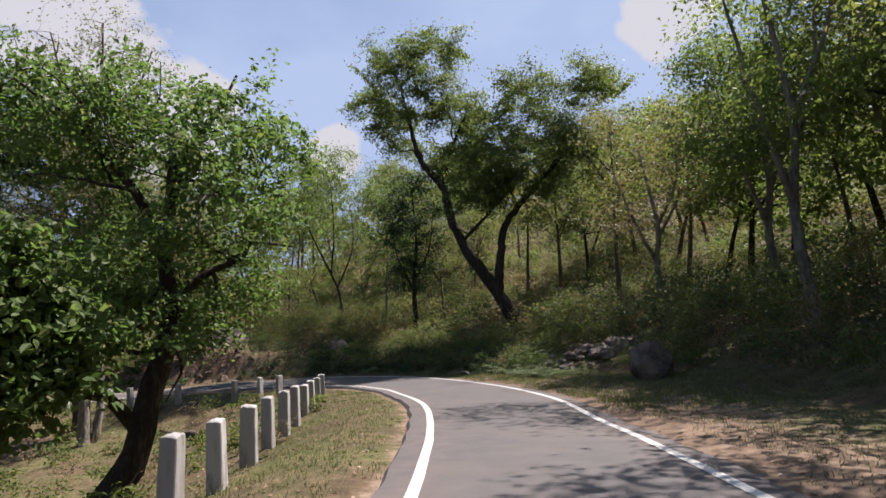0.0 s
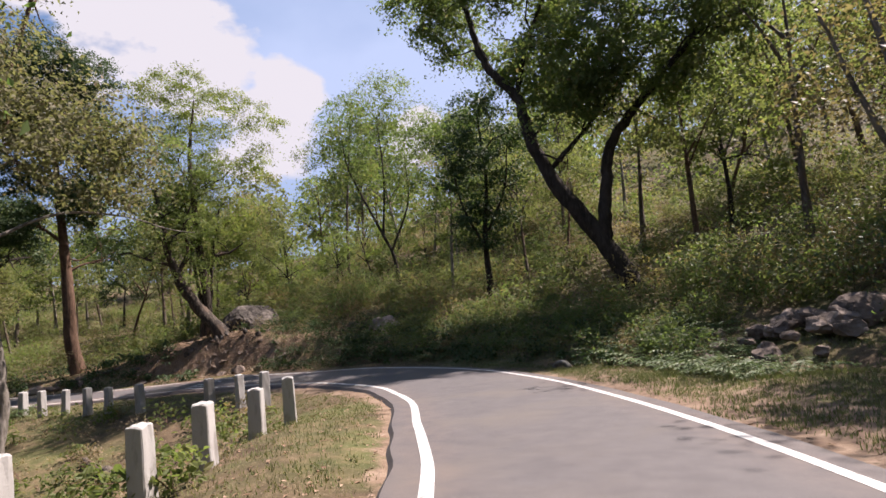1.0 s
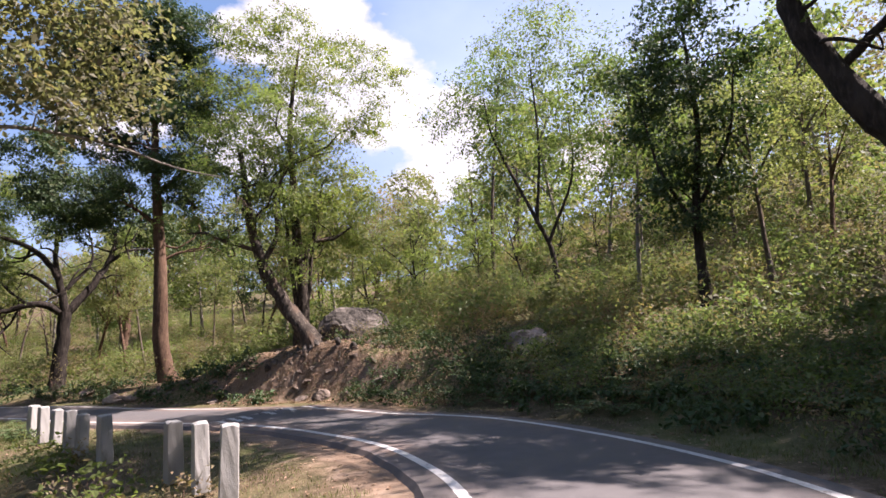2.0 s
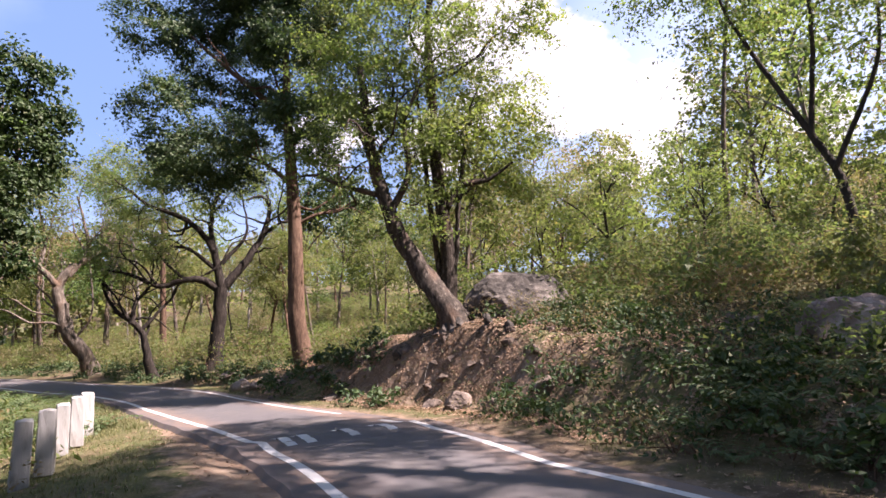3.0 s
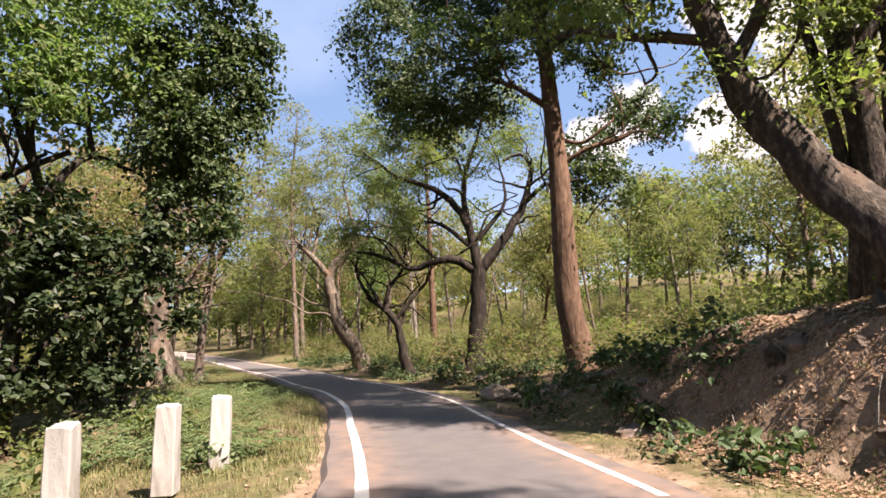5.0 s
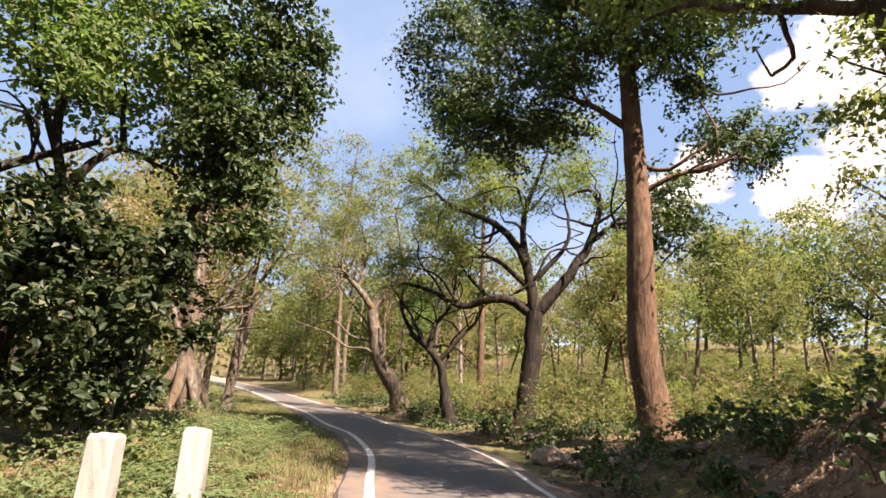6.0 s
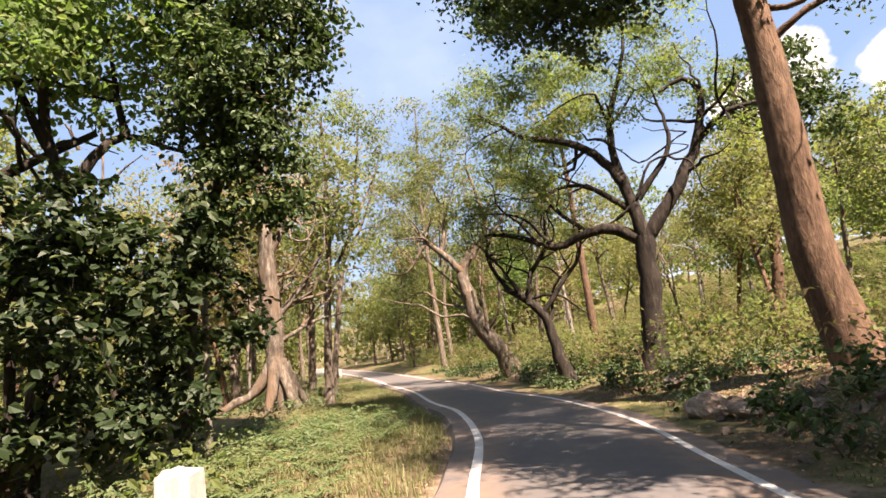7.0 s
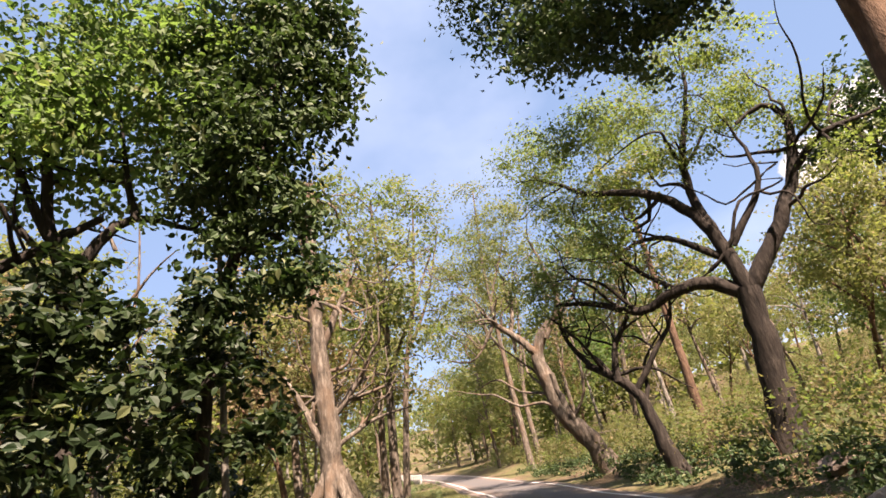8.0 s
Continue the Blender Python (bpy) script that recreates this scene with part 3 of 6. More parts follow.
# ---------------------------------------------------------------- trees
def grow(paths, tips, rng, sides=4, droop=0.12):
    """Twigs from the limbs out to each tip, each from the nearest wood that is there already."""
    nodes = np.vstack([spline(p, 0.4)[1:] for p, _, _ in paths])
    size = np.concatenate([np.linspace(a, b, len(spline(p, 0.4)))[1:] for p, a, b in paths])
    order = np.argsort([np.min(np.linalg.norm(nodes - t, axis=1)) for t in tips])
    out = []
    for k in order:
        t = tips[k]
        d = np.linalg.norm(nodes - t, axis=1) + 0.35 * np.maximum(nodes[:, 2] - t[2], 0)
        m = int(np.argmin(d))
        a = nodes[m]
        length = np.linalg.norm(t - a)
        n = max(3, int(length / 0.6) + 2) if sides > 3 else 3
        s = np.linspace(0, 1, n)[:, None]
        p = a * (1 - s) + t * s
        p[:, 2] += droop * length * np.sin(s[:, 0] * math.pi)
        p[1:-1] += rng.normal(size=(n - 2, 3)) * 0.06 * length
        r0 = min(size[m] * 0.75, 0.010 + 0.014 * length)
        rr = np.linspace(r0, 0.006, n)
        out.append(tube(p, rr, sides))
        nodes = np.vstack([nodes, p[1:]])
        size = np.r_[size, rr[1:]]
    return out


def blob_tips(blobs, per, rng):
    """Places spread through loose, flattened clumps, with some sprays reaching out of them."""
    out, ways = [], []
    for x, y, z, r in blobs:
        n = max(3, int(per * r * r))
        d = unit(rng.normal(size=(n, 3)))
        reach = 0.30 + 0.70 * rng.random((n, 1)) ** 0.6 + np.where(rng.random((n, 1)) < 0.22, 0.45 * rng.random((n, 1)), 0)
        out.append(np.array([x, y, z]) + d * r * reach * (1.08, 1.08, 0.82))
        ways.append(d)
    return np.vstack(out), np.vstack(ways)


def tree(label, base, paths, blobs, bark, leaf, seed, per=9, each=42, size=0.17, spread=0.42, wide=0.5, sides=10, flare=1.6, group="", up=0.4, limbs_apart=True, lump=0.16, crook=0, fine=False, small=False):
    """A tree: trunk, limbs, twigs, and a crown of single leaves. Places in the world; the thing stands at its base."""
    rng = np.random.default_rng(seed)
    base = np.array(base, float)
    empty = new("tree")
    empty.matrix_basis = pose(*base)
    tips, ways = blob_tips(blobs, per, rng) if len(blobs) else (np.zeros((0, 3)), np.zeros((0, 3)))
    tips = tips - base if len(blobs) else tips
    local = [(np.array(p, float) - base, a, b) for p, a, b in paths]
    for p, a, b in local[:]:
        line = spline(p, 0.35)
        for _ in range(crook if b < 0.2 else 0):
            f = 0.35 + 0.6 * rng.random()
            at = line[int(f * (len(line) - 1))]
            if at[2] < 1.8 and len(tips) and at[2] < 0.35 * tips[:, 2].max():
                continue
            goal = tips[int(np.argmin(np.linalg.norm(tips - at - rng.normal(size=3) * 1.6, axis=1)))] if len(tips) else at + rng.normal(size=3) * 2
            way, walk_pts = unit(goal - at + (0, 0, 0.2)), [at]
            step = max(0.35, np.linalg.norm(goal - at) / 5)
            for _k in range(6):
                way = unit(way + rng.normal(size=3) * 0.42 + (0, 0, 0.06))
                walk_pts.append(walk_pts[-1] + way * step)
            r = min((a * (1 - f) + b * f) * 0.55, 0.075)
            local.append((np.array(walk_pts), max(r, 0.025), 0.012))
    woods = []
    for k, (p, a, b) in enumerate(local):
        line = spline(p, 0.35 if limbs_apart else 0.9)
        r = np.linspace(a, b, len(line))
        if k == 0:
            r = r * (1 + (flare - 1) * np.exp(-np.arange(len(line)) * 0.35 / 0.45))
        line[1:-1] += rng.normal(size=(len(line) - 2, 3)) * a * (0.045 if k == 0 else 0.10) * (1.0 if lump > 0.1 else 0.35)
        woods.append(tube(line, r, sides if k == 0 else 7 if limbs_apart else 4, rng, lump))
    if limbs_apart:
        for k, (v, f) in enumerate(woods):
            part("limb" if k else "trunk", mesh_of("limb" if k else "trunk", v, [f], bark, True), bark, empty)
    else:
        v, f = joined(woods)
        part("trunk", mesh_of("trunk", v, f, bark, True), bark, empty)
    if len(tips):
        v, f = joined(grow(local, tips if limbs_apart else tips[::2], rng, 4 if limbs_apart and not small else 3))
        tagged(part("branchwork", mesh_of("branchwork", v, f, bark, True), bark, empty), kind="stuff")
        if each:
            fin = 0.8 if small and limbs_apart else 1.0
            many = np.maximum(2, (each * 1.45 / fin ** 1.5 * (0.35 + 1.3 * rng.random(len(tips)))).astype(int))
            at = np.repeat(tips, many, 0)
            tilt = np.repeat(rng.normal(size=(len(tips), 2)) * 0.5, many, 0)
            puff = rng.normal(size=at.shape) * spread * (0.8, 0.8, 0.26)
            puff[:, 2] += (puff[:, :2] * tilt).sum(1) - 0.25 * np.linalg.norm(puff[:, :2], axis=1)
            at = at + puff
            v, f = leaves(at, size * 1.3 * fin, rng, wide * 1.25, up, 0.25, fine, out=np.repeat(ways, many, 0), small=small)
            part("crown", mesh_of("crown", v, [f], leaf), leaf, empty)
    return tagged(empty, label, "tree", group)


# ---------------------------------------------------------------- the trees that stand nearest the road
tree("large leaning roadside tree with forked dark trunk and green crown", (5.3, 36.0, 1.1), [
    ([(5.5, 36.0, 0.7), (3.9, 36.1, 3.6), (2.1, 36.2, 6.3), (1.0, 36.3, 8.7), (0.4, 36.4, 11.2), (-1.0, 36.5, 13.1), (-1.9, 36.6, 16.7), (-2.4, 36.6, 19.3)], 0.52, 0.06),
    ([(4.0, 36.1, 3.6), (4.3, 36.1, 6.1), (4.7, 36.0, 8.1), (6.2, 35.9, 10.0), (8.5, 35.7, 12.4), (10.4, 35.6, 14.9)], 0.36, 0.05),
    ([(0.4, 36.4, 11.2), (1.3, 36.3, 14.0), (2.6, 36.2, 16.8)], 0.16, 0.05),
    ([(1.7, 36.3, 7.2), (3.9, 36.0, 9.3), (7.0, 35.8, 12.7)], 0.14, 0.04),
], [(-2.7, 34.6, 19.8, 2.0), (0.4, 36.4, 21.2, 2.3), (-4.5, 37.8, 18.0, 2.0), (-0.9, 34.5, 16.8, 2.4), (-3.0, 38.7, 16.0, 2.1), (2.6, 37.2, 16.7, 2.4), (6.5, 34.9, 17.1, 2.3),
    (3.9, 34.1, 13.2, 2.8), (1.2, 38.3, 13.3, 2.7), (7.9, 37.8, 14.5, 2.7), (10.8, 35.5, 18.1, 2.0), (12.5, 36.4, 17.9, 1.4), (9.5, 33.6, 13.2, 2.0), (5.0, 35.0, 11.0, 2.2), (8.4, 36.7, 11.4, 1.6), (2.6, 34.2, 10.6, 1.7)],
    BARK_DARK, LEAF_MID, 21, 8, 66, 0.17, 0.55, crook=5, small=True)

tree("slender straight young tree with a pale stem", (-4.9, 43.5, 1.0), [([(-4.9, 43.5, 0.7), (-4.8, 43.5, 4.1), (-4.6, 43.6, 7.8), (-4.8, 43.5, 11.5)], 0.11, 0.03)],
     [(-4.7, 43.5, 11.9, 1.7), (-3.8, 43.7, 9.0, 1.6), (-5.6, 43.4, 8.8, 1.4), (-6.1, 43.3, 11.1, 1.4), (-4.9, 43.5, 6.9, 1.3), (-3.2, 43.8, 6.3, 1.3)], BARK_GREY, LEAF_MID, 22, 8, 40, 0.14, 0.5, flare=1.2, small=True)
tree("creeper-draped dark green tree on the slope", (-2.2, 41.2, 1.6), [
    ([(-2.2, 41.2, 1.2), (-2.3, 41.2, 4.5), (-2.0, 41.3, 8.0), (-2.2, 41.2, 12.0)], 0.20, 0.05),
    ([(-2.3, 41.2, 4.0), (-3.4, 41.0, 6.4), (-3.9, 40.9, 9.0)], 0.09, 0.03),
    ([(-2.1, 41.2, 5.0), (-1.0, 41.5, 7.4), (-0.6, 41.6, 10.0)], 0.09, 0.03),
], [(-2.2, 41.2, 12.6, 1.5), (-3.6, 41.0, 10.6, 1.4), (-0.9, 41.5, 10.8, 1.4), (-2.2, 40.6, 9.4, 1.5), (-3.7, 41.2, 8.2, 1.2), (-0.8, 41.4, 8.2, 1.2), (-2.6, 40.8, 6.8, 1.2), (-1.2, 41.2, 6.0, 1.0), (-3.2, 41.2, 5.6, 1.0), (-2.2, 40.8, 4.6, 0.9)],
    BARK_DARK, LEAF_DEEP, 46, 9, 52, 0.15, 0.45, crook=3, small=True)
tree("slender forked young tree with airy light green leaves", (-9.0, 45.9, 0.5), [([(-9.0, 45.9, 0.2), (-9.2, 45.8, 3.9), (-10.0, 45.6, 6.0), (-11.8, 45.0, 10.3), (-12.2, 44.9, 12.5)], 0.16, 0.03),
      ([(-9.4, 45.7, 4.6), (-8.1, 46.1, 8.0), (-8.1, 46.1, 11.2)], 0.09, 0.03), ([(-9.9, 45.6, 5.7), (-9.6, 45.7, 9.8), (-9.8, 45.6, 14.1)], 0.09, 0.03)],
     [(-12.2, 44.9, 12.9, 1.9), (-13.6, 44.5, 11.5, 1.4), (-10.7, 45.4, 15.3, 2.0), (-9.0, 45.9, 15.9, 1.9), (-8.1, 46.1, 13.7, 1.9), (-7.3, 46.4, 11.1, 2.0), (-10.3, 45.5, 10.6, 1.7), (-8.1, 46.2, 8.7, 1.7), (-12.3, 44.9, 10.0, 1.4)],
     BARK_DARK, LEAF_LIGHT, 23, 8, 34, 0.13, 0.55, flare=1.2, small=True)
tree("bare pale straight stem with a small crown on the slope", (-14.0, 49.3, 3.0), [([(-14.0, 49.3, 1.6), (-13.9, 49.3, 7.2), (-13.6, 49.5, 11.2), (-13.2, 49.6, 15.2)], 0.13, 0.05)],
     [(-13.2, 49.6, 16.0, 1.6), (-13.1, 49.6, 13.4, 1.3)], BARK_PALE, LEAF_FRESH, 24, 8, 40, 0.15, 0.55, flare=1.2, small=True)

tree("leaning old tree with pale roots gripping the cut bank", (-17.0, 36.9, 0.3), [
    ([(-16.9, 36.9, 0.0), (-17.2, 36.8, 0.7), (-18.3, 36.6, 2.0), (-18.9, 36.2, 3.3), (-19.1, 35.9, 4.3), (-19.3, 35.6, 5.7), (-19.4, 35.5, 7.0), (-19.6, 35.4, 8.6)], 0.37, 0.10),
    ([(-19.1, 35.9, 4.3), (-19.5, 35.3, 4.5), (-20.0, 34.8, 4.7), (-20.4, 34.3, 5.0), (-20.9, 33.8, 5.0)], 0.11, 0.03),
    ([(-19.0, 36.0, 3.7), (-18.6, 36.5, 5.0), (-18.6, 36.4, 6.7), (-18.3, 36.9, 8.0)], 0.13, 0.04),
    ([(-19.2, 35.8, 5.0), (-19.9, 35.6, 6.4), (-20.6, 35.6, 7.8)], 0.09, 0.03),
    ([(-17.3, 36.9, 1.0), (-16.9, 37.0, 0.7), (-16.5, 37.1, 0.4), (-16.0, 37.2, 0.1)], 0.12, 0.05),
    ([(-17.2, 36.7, 0.9), (-16.8, 36.6, 0.4), (-16.5, 36.5, -0.2)], 0.12, 0.05),
    ([(-17.4, 36.8, 0.9), (-17.2, 36.6, 0.4), (-16.95, 36.5, 0.0)], 0.14, 0.06),
    ([(-17.5, 37.0, 1.1), (-17.9, 37.2, 0.5), (-18.3, 37.3, -0.1)], 0.11, 0.05),
], [(-19.6, 35.5, 9.2, 1.2), (-18.4, 36.6, 8.8, 1.1), (-20.4, 35.6, 8.2, 1.0), (-18.9, 36.0, 7.2, 0.8), (-20.6, 34.2, 6.0, 0.7), (-19.8, 34.6, 6.8, 0.8), (-21.2, 33.6, 5.4, 0.6), (-18.0, 36.9, 6.4, 0.8), (-20.9, 34.9, 9.6, 1.1), (-19.0, 35.4, 10.6, 1.3), (-17.8, 37.2, 9.8, 1.1), (-20.2, 34.0, 7.6, 0.7), (-19.6, 35.3, 5.9, 0.9), (-19.2, 36.2, 6.9, 1.0), (-18.8, 37.4, 6.3, 1.0), (-18.9, 36.4, 4.9, 0.8), (-18.4, 37.1, 4.6, 0.8), (-18.6, 38.5, 7.2, 1.0), (-19.8, 35.1, 4.7, 0.7), (-18.0, 37.2, 3.4, 0.6), (-19.5, 35.8, 7.6, 1.1), (-19.3, 35.4, 3.5, 0.6)],
    BARK_MOTTLED, LEAF_LIGHT, 25, 11, 54, 0.104, 0.40, flare=1.35, lump=0.3, crook=3, small=True)
tree("clump of dark upright stems with an airy crown behind the boulder", (-18.6, 38.3, 0.4), [
    ([(-18.7, 38.2, 0.0), (-18.7, 38.2, 2.5), (-18.8, 38.1, 4.0), (-18.9, 38.0, 5.3), (-19.1, 38.0, 8.0), (-19.3, 38.1, 11.0), (-19.1, 38.5, 14.4)], 0.30, 0.05),
    ([(-18.4, 38.4, 0.0), (-18.6, 38.3, 1.4), (-18.5, 38.4, 2.6), (-18.4, 38.5, 4.6), (-18.0, 38.8, 7.6)], 0.12, 0.04),
    ([(-19.0, 38.0, 0.0), (-18.9, 38.0, 1.6), (-19.0, 37.9, 2.9), (-19.3, 37.8, 5.6), (-19.6, 37.6, 9.4)], 0.12, 0.04),
    ([(-18.8, 38.1, 3.9), (-18.3, 38.6, 4.9), (-17.7, 39.2, 5.0), (-17.1, 39.8, 5.6)], 0.17, 0.04),
], [(-18.9, 37.2, 9.0, 1.1), (-19.2, 39.8, 9.5, 1.4), (-16.8, 39.4, 7.7, 1.1), (-17.0, 40.7, 6.7, 1.0), (-16.9, 37.9, 6.5, 1.0), (-21.0, 39.4, 8.4, 1.3), (-18.6, 40.5, 5.9, 1.2), (-18.4, 42.2, 5.5, 0.9), (-20.7, 36.8, 11.7, 1.4), (-19.9, 39.1, 12.1, 1.6), (-17.3, 38.9, 10.2, 1.3),
    (-19.3, 38.2, 15.4, 1.7), (-18.0, 40.5, 15.0, 1.6), (-16.3, 40.9, 13.4, 1.4), (-20.2, 36.6, 14.3, 1.6), (-21.7, 36.4, 12.6, 1.6), (-20.4, 38.5, 13.3, 1.8), (-17.4, 38.4, 12.3, 1.5), (-16.6, 40.4, 10.9, 1.3), (-18.8, 39.0, 6.0, 1.1), (-18.5, 40.5, 6.7, 1.1), (-18.6, 39.3, 4.7, 0.9), (-18.4, 41.4, 5.5, 1.0), (-18.2, 42.2, 7.2, 1.0), (-18.6, 40.4, 8.1, 1.2), (-18.8, 40.7, 4.0, 0.8), (-18.3, 42.5, 4.4, 0.9)],
    BARK_MOTTLED, LEAF_LIGHT, 45, 9, 50, 0.108, 0.40, flare=1.2, crook=3, small=True)

tree("tall straight tree with a smooth reddish brown trunk and dark crown", (-26.8, 37.3, -1.6), [
    ([(-26.8, 37.4, -2.0), (-27.0, 37.0, 0.2), (-27.0, 36.9, 2.2), (-27.1, 36.9, 4.5), (-27.1, 36.7, 7.3), (-27.2, 36.6, 9.5), (-27.3, 36.5, 14.3)], 0.42, 0.10),
    ([(-27.1, 36.9, 4.5), (-26.7, 37.6, 5.0), (-26.2, 38.6, 5.3), (-25.9, 39.3, 5.8)], 0.09, 0.03),
    ([(-27.1, 36.8, 6.3), (-27.6, 35.8, 7.2), (-28.1, 34.8, 7.7)], 0.12, 0.04),
    ([(-27.2, 36.7, 8.1), (-26.6, 37.8, 9.4), (-26.3, 38.4, 11.4)], 0.15, 0.05),
    ([(-27.2, 36.6, 9.3), (-28.2, 34.5, 11.2), (-29.2, 32.8, 13.0)], 0.16, 0.05),
], [(-28.4, 31.9, 9.7, 1.0), (-29.7, 33.8, 10.9, 1.4), (-29.1, 32.6, 8.3, 1.1), (-26.5, 33.6, 7.8, 1.0), (-28.6, 35.9, 10.2, 1.6), (-27.8, 35.3, 8.0, 0.9), (-25.1, 36.3, 8.8, 1.4), (-26.3, 38.4, 10.2, 1.3),
    (-27.0, 39.4, 6.5, 0.9), (-25.8, 39.5, 5.7, 0.7), (-26.5, 38.1, 8.2, 1.0), (-29.5, 31.9, 12.9, 1.5), (-30.3, 34.7, 14.2, 1.8), (-27.2, 36.5, 13.0, 1.8), (-25.3, 38.3, 11.8, 1.4), (-29.9, 31.1, 9.5, 0.6),
    (-28.5, 33.8, 15.6, 1.7), (-27.4, 36.3, 15.7, 1.8), (-26.5, 38.0, 14.9, 1.5), (-23.6, 36.0, 11.5, 1.2), (-28.9, 34.7, 16.6, 1.9), (-27.6, 36.3, 17.8, 1.9), (-25.6, 37.1, 16.6, 1.7), (-29.2, 35.9, 14.0, 1.7), (-28.7, 31.6, 8.3, 0.6), (-28.4, 32.3, 7.2, 0.7), (-28.0, 33.3, 7.0, 0.7), (-27.8, 32.4, 6.2, 0.5), (-28.5, 33.4, 6.2, 0.6), (-27.7, 34.0, 6.3, 0.6), (-28.3, 35.2, 6.6, 0.8), (-28.7, 33.9, 7.2, 0.8), (-29.4, 32.2, 7.6, 0.6)],
    BARK_BROWN, LEAF_DEEP, 26, 13, 100, 0.12, 0.40, sides=14, flare=1.5, lump=0.05, crook=4, small=True)

tree("spreading roadside tree with crooked dark limbs and thin foliage", (-35.7, 36.7, -2.1), [
    ([(-35.7, 36.6, -2.5), (-35.7, 36.8, 0.2), (-35.6, 36.9, 2.3)], 0.40, 0.33),
    ([(-35.6, 36.9, 2.1), (-35.9, 36.1, 2.7), (-36.1, 35.2, 2.7), (-36.5, 34.0, 2.4), (-36.8, 32.8, 3.0), (-37.0, 31.6, 3.2)], 0.23, 0.05),
    ([(-35.6, 36.9, 2.2), (-35.8, 36.4, 4.5), (-36.1, 35.2, 5.9), (-36.7, 33.4, 6.7), (-37.1, 31.9, 7.9)], 0.24, 0.04),
    ([(-35.6, 36.9, 2.4), (-35.8, 36.5, 4.7), (-35.8, 36.4, 6.4), (-35.6, 37.1, 8.6), (-35.5, 37.4, 10.4)], 0.20, 0.03),
    ([(-35.6, 37.0, 2.3), (-35.3, 38.0, 3.6), (-35.1, 38.9, 5.2), (-34.9, 39.3, 6.9), (-35.1, 38.8, 7.5), (-35.3, 38.1, 7.2)], 0.27, 0.06),
    ([(-35.6, 36.9, 3.6), (-35.3, 38.1, 5.3), (-35.4, 37.9, 7.5)], 0.13, 0.03),
    ([(-35.1, 38.9, 5.2), (-34.7, 39.9, 6.0), (-34.6, 41.5, 6.3)], 0.14, 0.04),
    ([(-35.7, 36.8, 3.1), (-36.0, 35.6, 4.2), (-36.2, 34.7, 4.5), (-36.4, 33.7, 4.2)], 0.13, 0.04),
    ([(-36.1, 35.2, 2.7), (-36.6, 34.2, 3.8), (-36.9, 33.4, 5.2)], 0.09, 0.03),
], [(-37.1, 31.9, 8.2, 1.2), (-34.7, 33.1, 7.8, 1.1), (-38.1, 35.7, 9.6, 1.5), (-35.6, 36.9, 10.1, 1.3), (-33.4, 37.5, 9.0, 1.0), (-37.5, 34.1, 6.7, 1.2), (-36.9, 32.7, 6.2, 1.0), (-35.1, 35.3, 6.7, 0.9),
    (-35.6, 37.1, 7.5, 0.9), (-37.0, 39.4, 9.0, 1.1), (-34.8, 39.7, 7.0, 0.8), (-34.5, 33.6, 4.1, 0.8), (-38.1, 32.0, 9.6, 1.0), (-34.0, 40.0, 5.0, 0.7), (-37.0, 31.4, 4.2, 0.8), (-36.3, 34.6, 8.8, 1.2), (-36.0, 38.2, 8.4, 1.0), (-36.4, 33.5, 5.2, 0.8)],
    BARK_BLACK, LEAF_LIGHT, 27, 19, 46, 0.095, 0.38, crook=5, small=True)

tree("small crooked tree leaning towards the road", (-36.9, 34.0, -2.3), [
    ([(-36.9, 34.1, -2.7), (-36.9, 33.7, -1.4), (-36.9, 33.4, 0.0), (-37.0, 32.8, 0.7), (-37.1, 32.1, 1.2)], 0.25, 0.11),
    ([(-36.9, 32.9, 0.5), (-37.1, 33.1, 1.6), (-37.0, 33.7, 2.4), (-37.2, 33.9, 3.8)], 0.12, 0.03),
    ([(-36.9, 33.3, 0.1), (-36.7, 34.2, 1.2), (-36.8, 34.9, 2.1), (-36.6, 35.0, 3.2)], 0.11, 0.03),
    ([(-37.1, 32.2, 1.2), (-37.3, 31.7, 2.1), (-37.2, 31.7, 3.2)], 0.09, 0.025),
    ([(-37.0, 32.6, 0.9), (-36.4, 32.0, 1.9), (-36.2, 31.4, 2.6)], 0.07, 0.02),
], [(-37.1, 32.9, 3.0, 0.8), (-37.3, 31.9, 3.0, 0.8), (-37.0, 34.0, 4.2, 0.9), (-36.8, 34.7, 3.9, 0.8), (-36.7, 35.2, 3.2, 0.7), (-37.4, 31.5, 3.9, 0.8), (-37.1, 32.8, 4.3, 0.9), (-36.3, 31.3, 2.9, 0.6)],
    BARK_BLACK, LEAF_LIGHT, 28, 15, 32, 0.09, 0.34, crook=5, small=True)

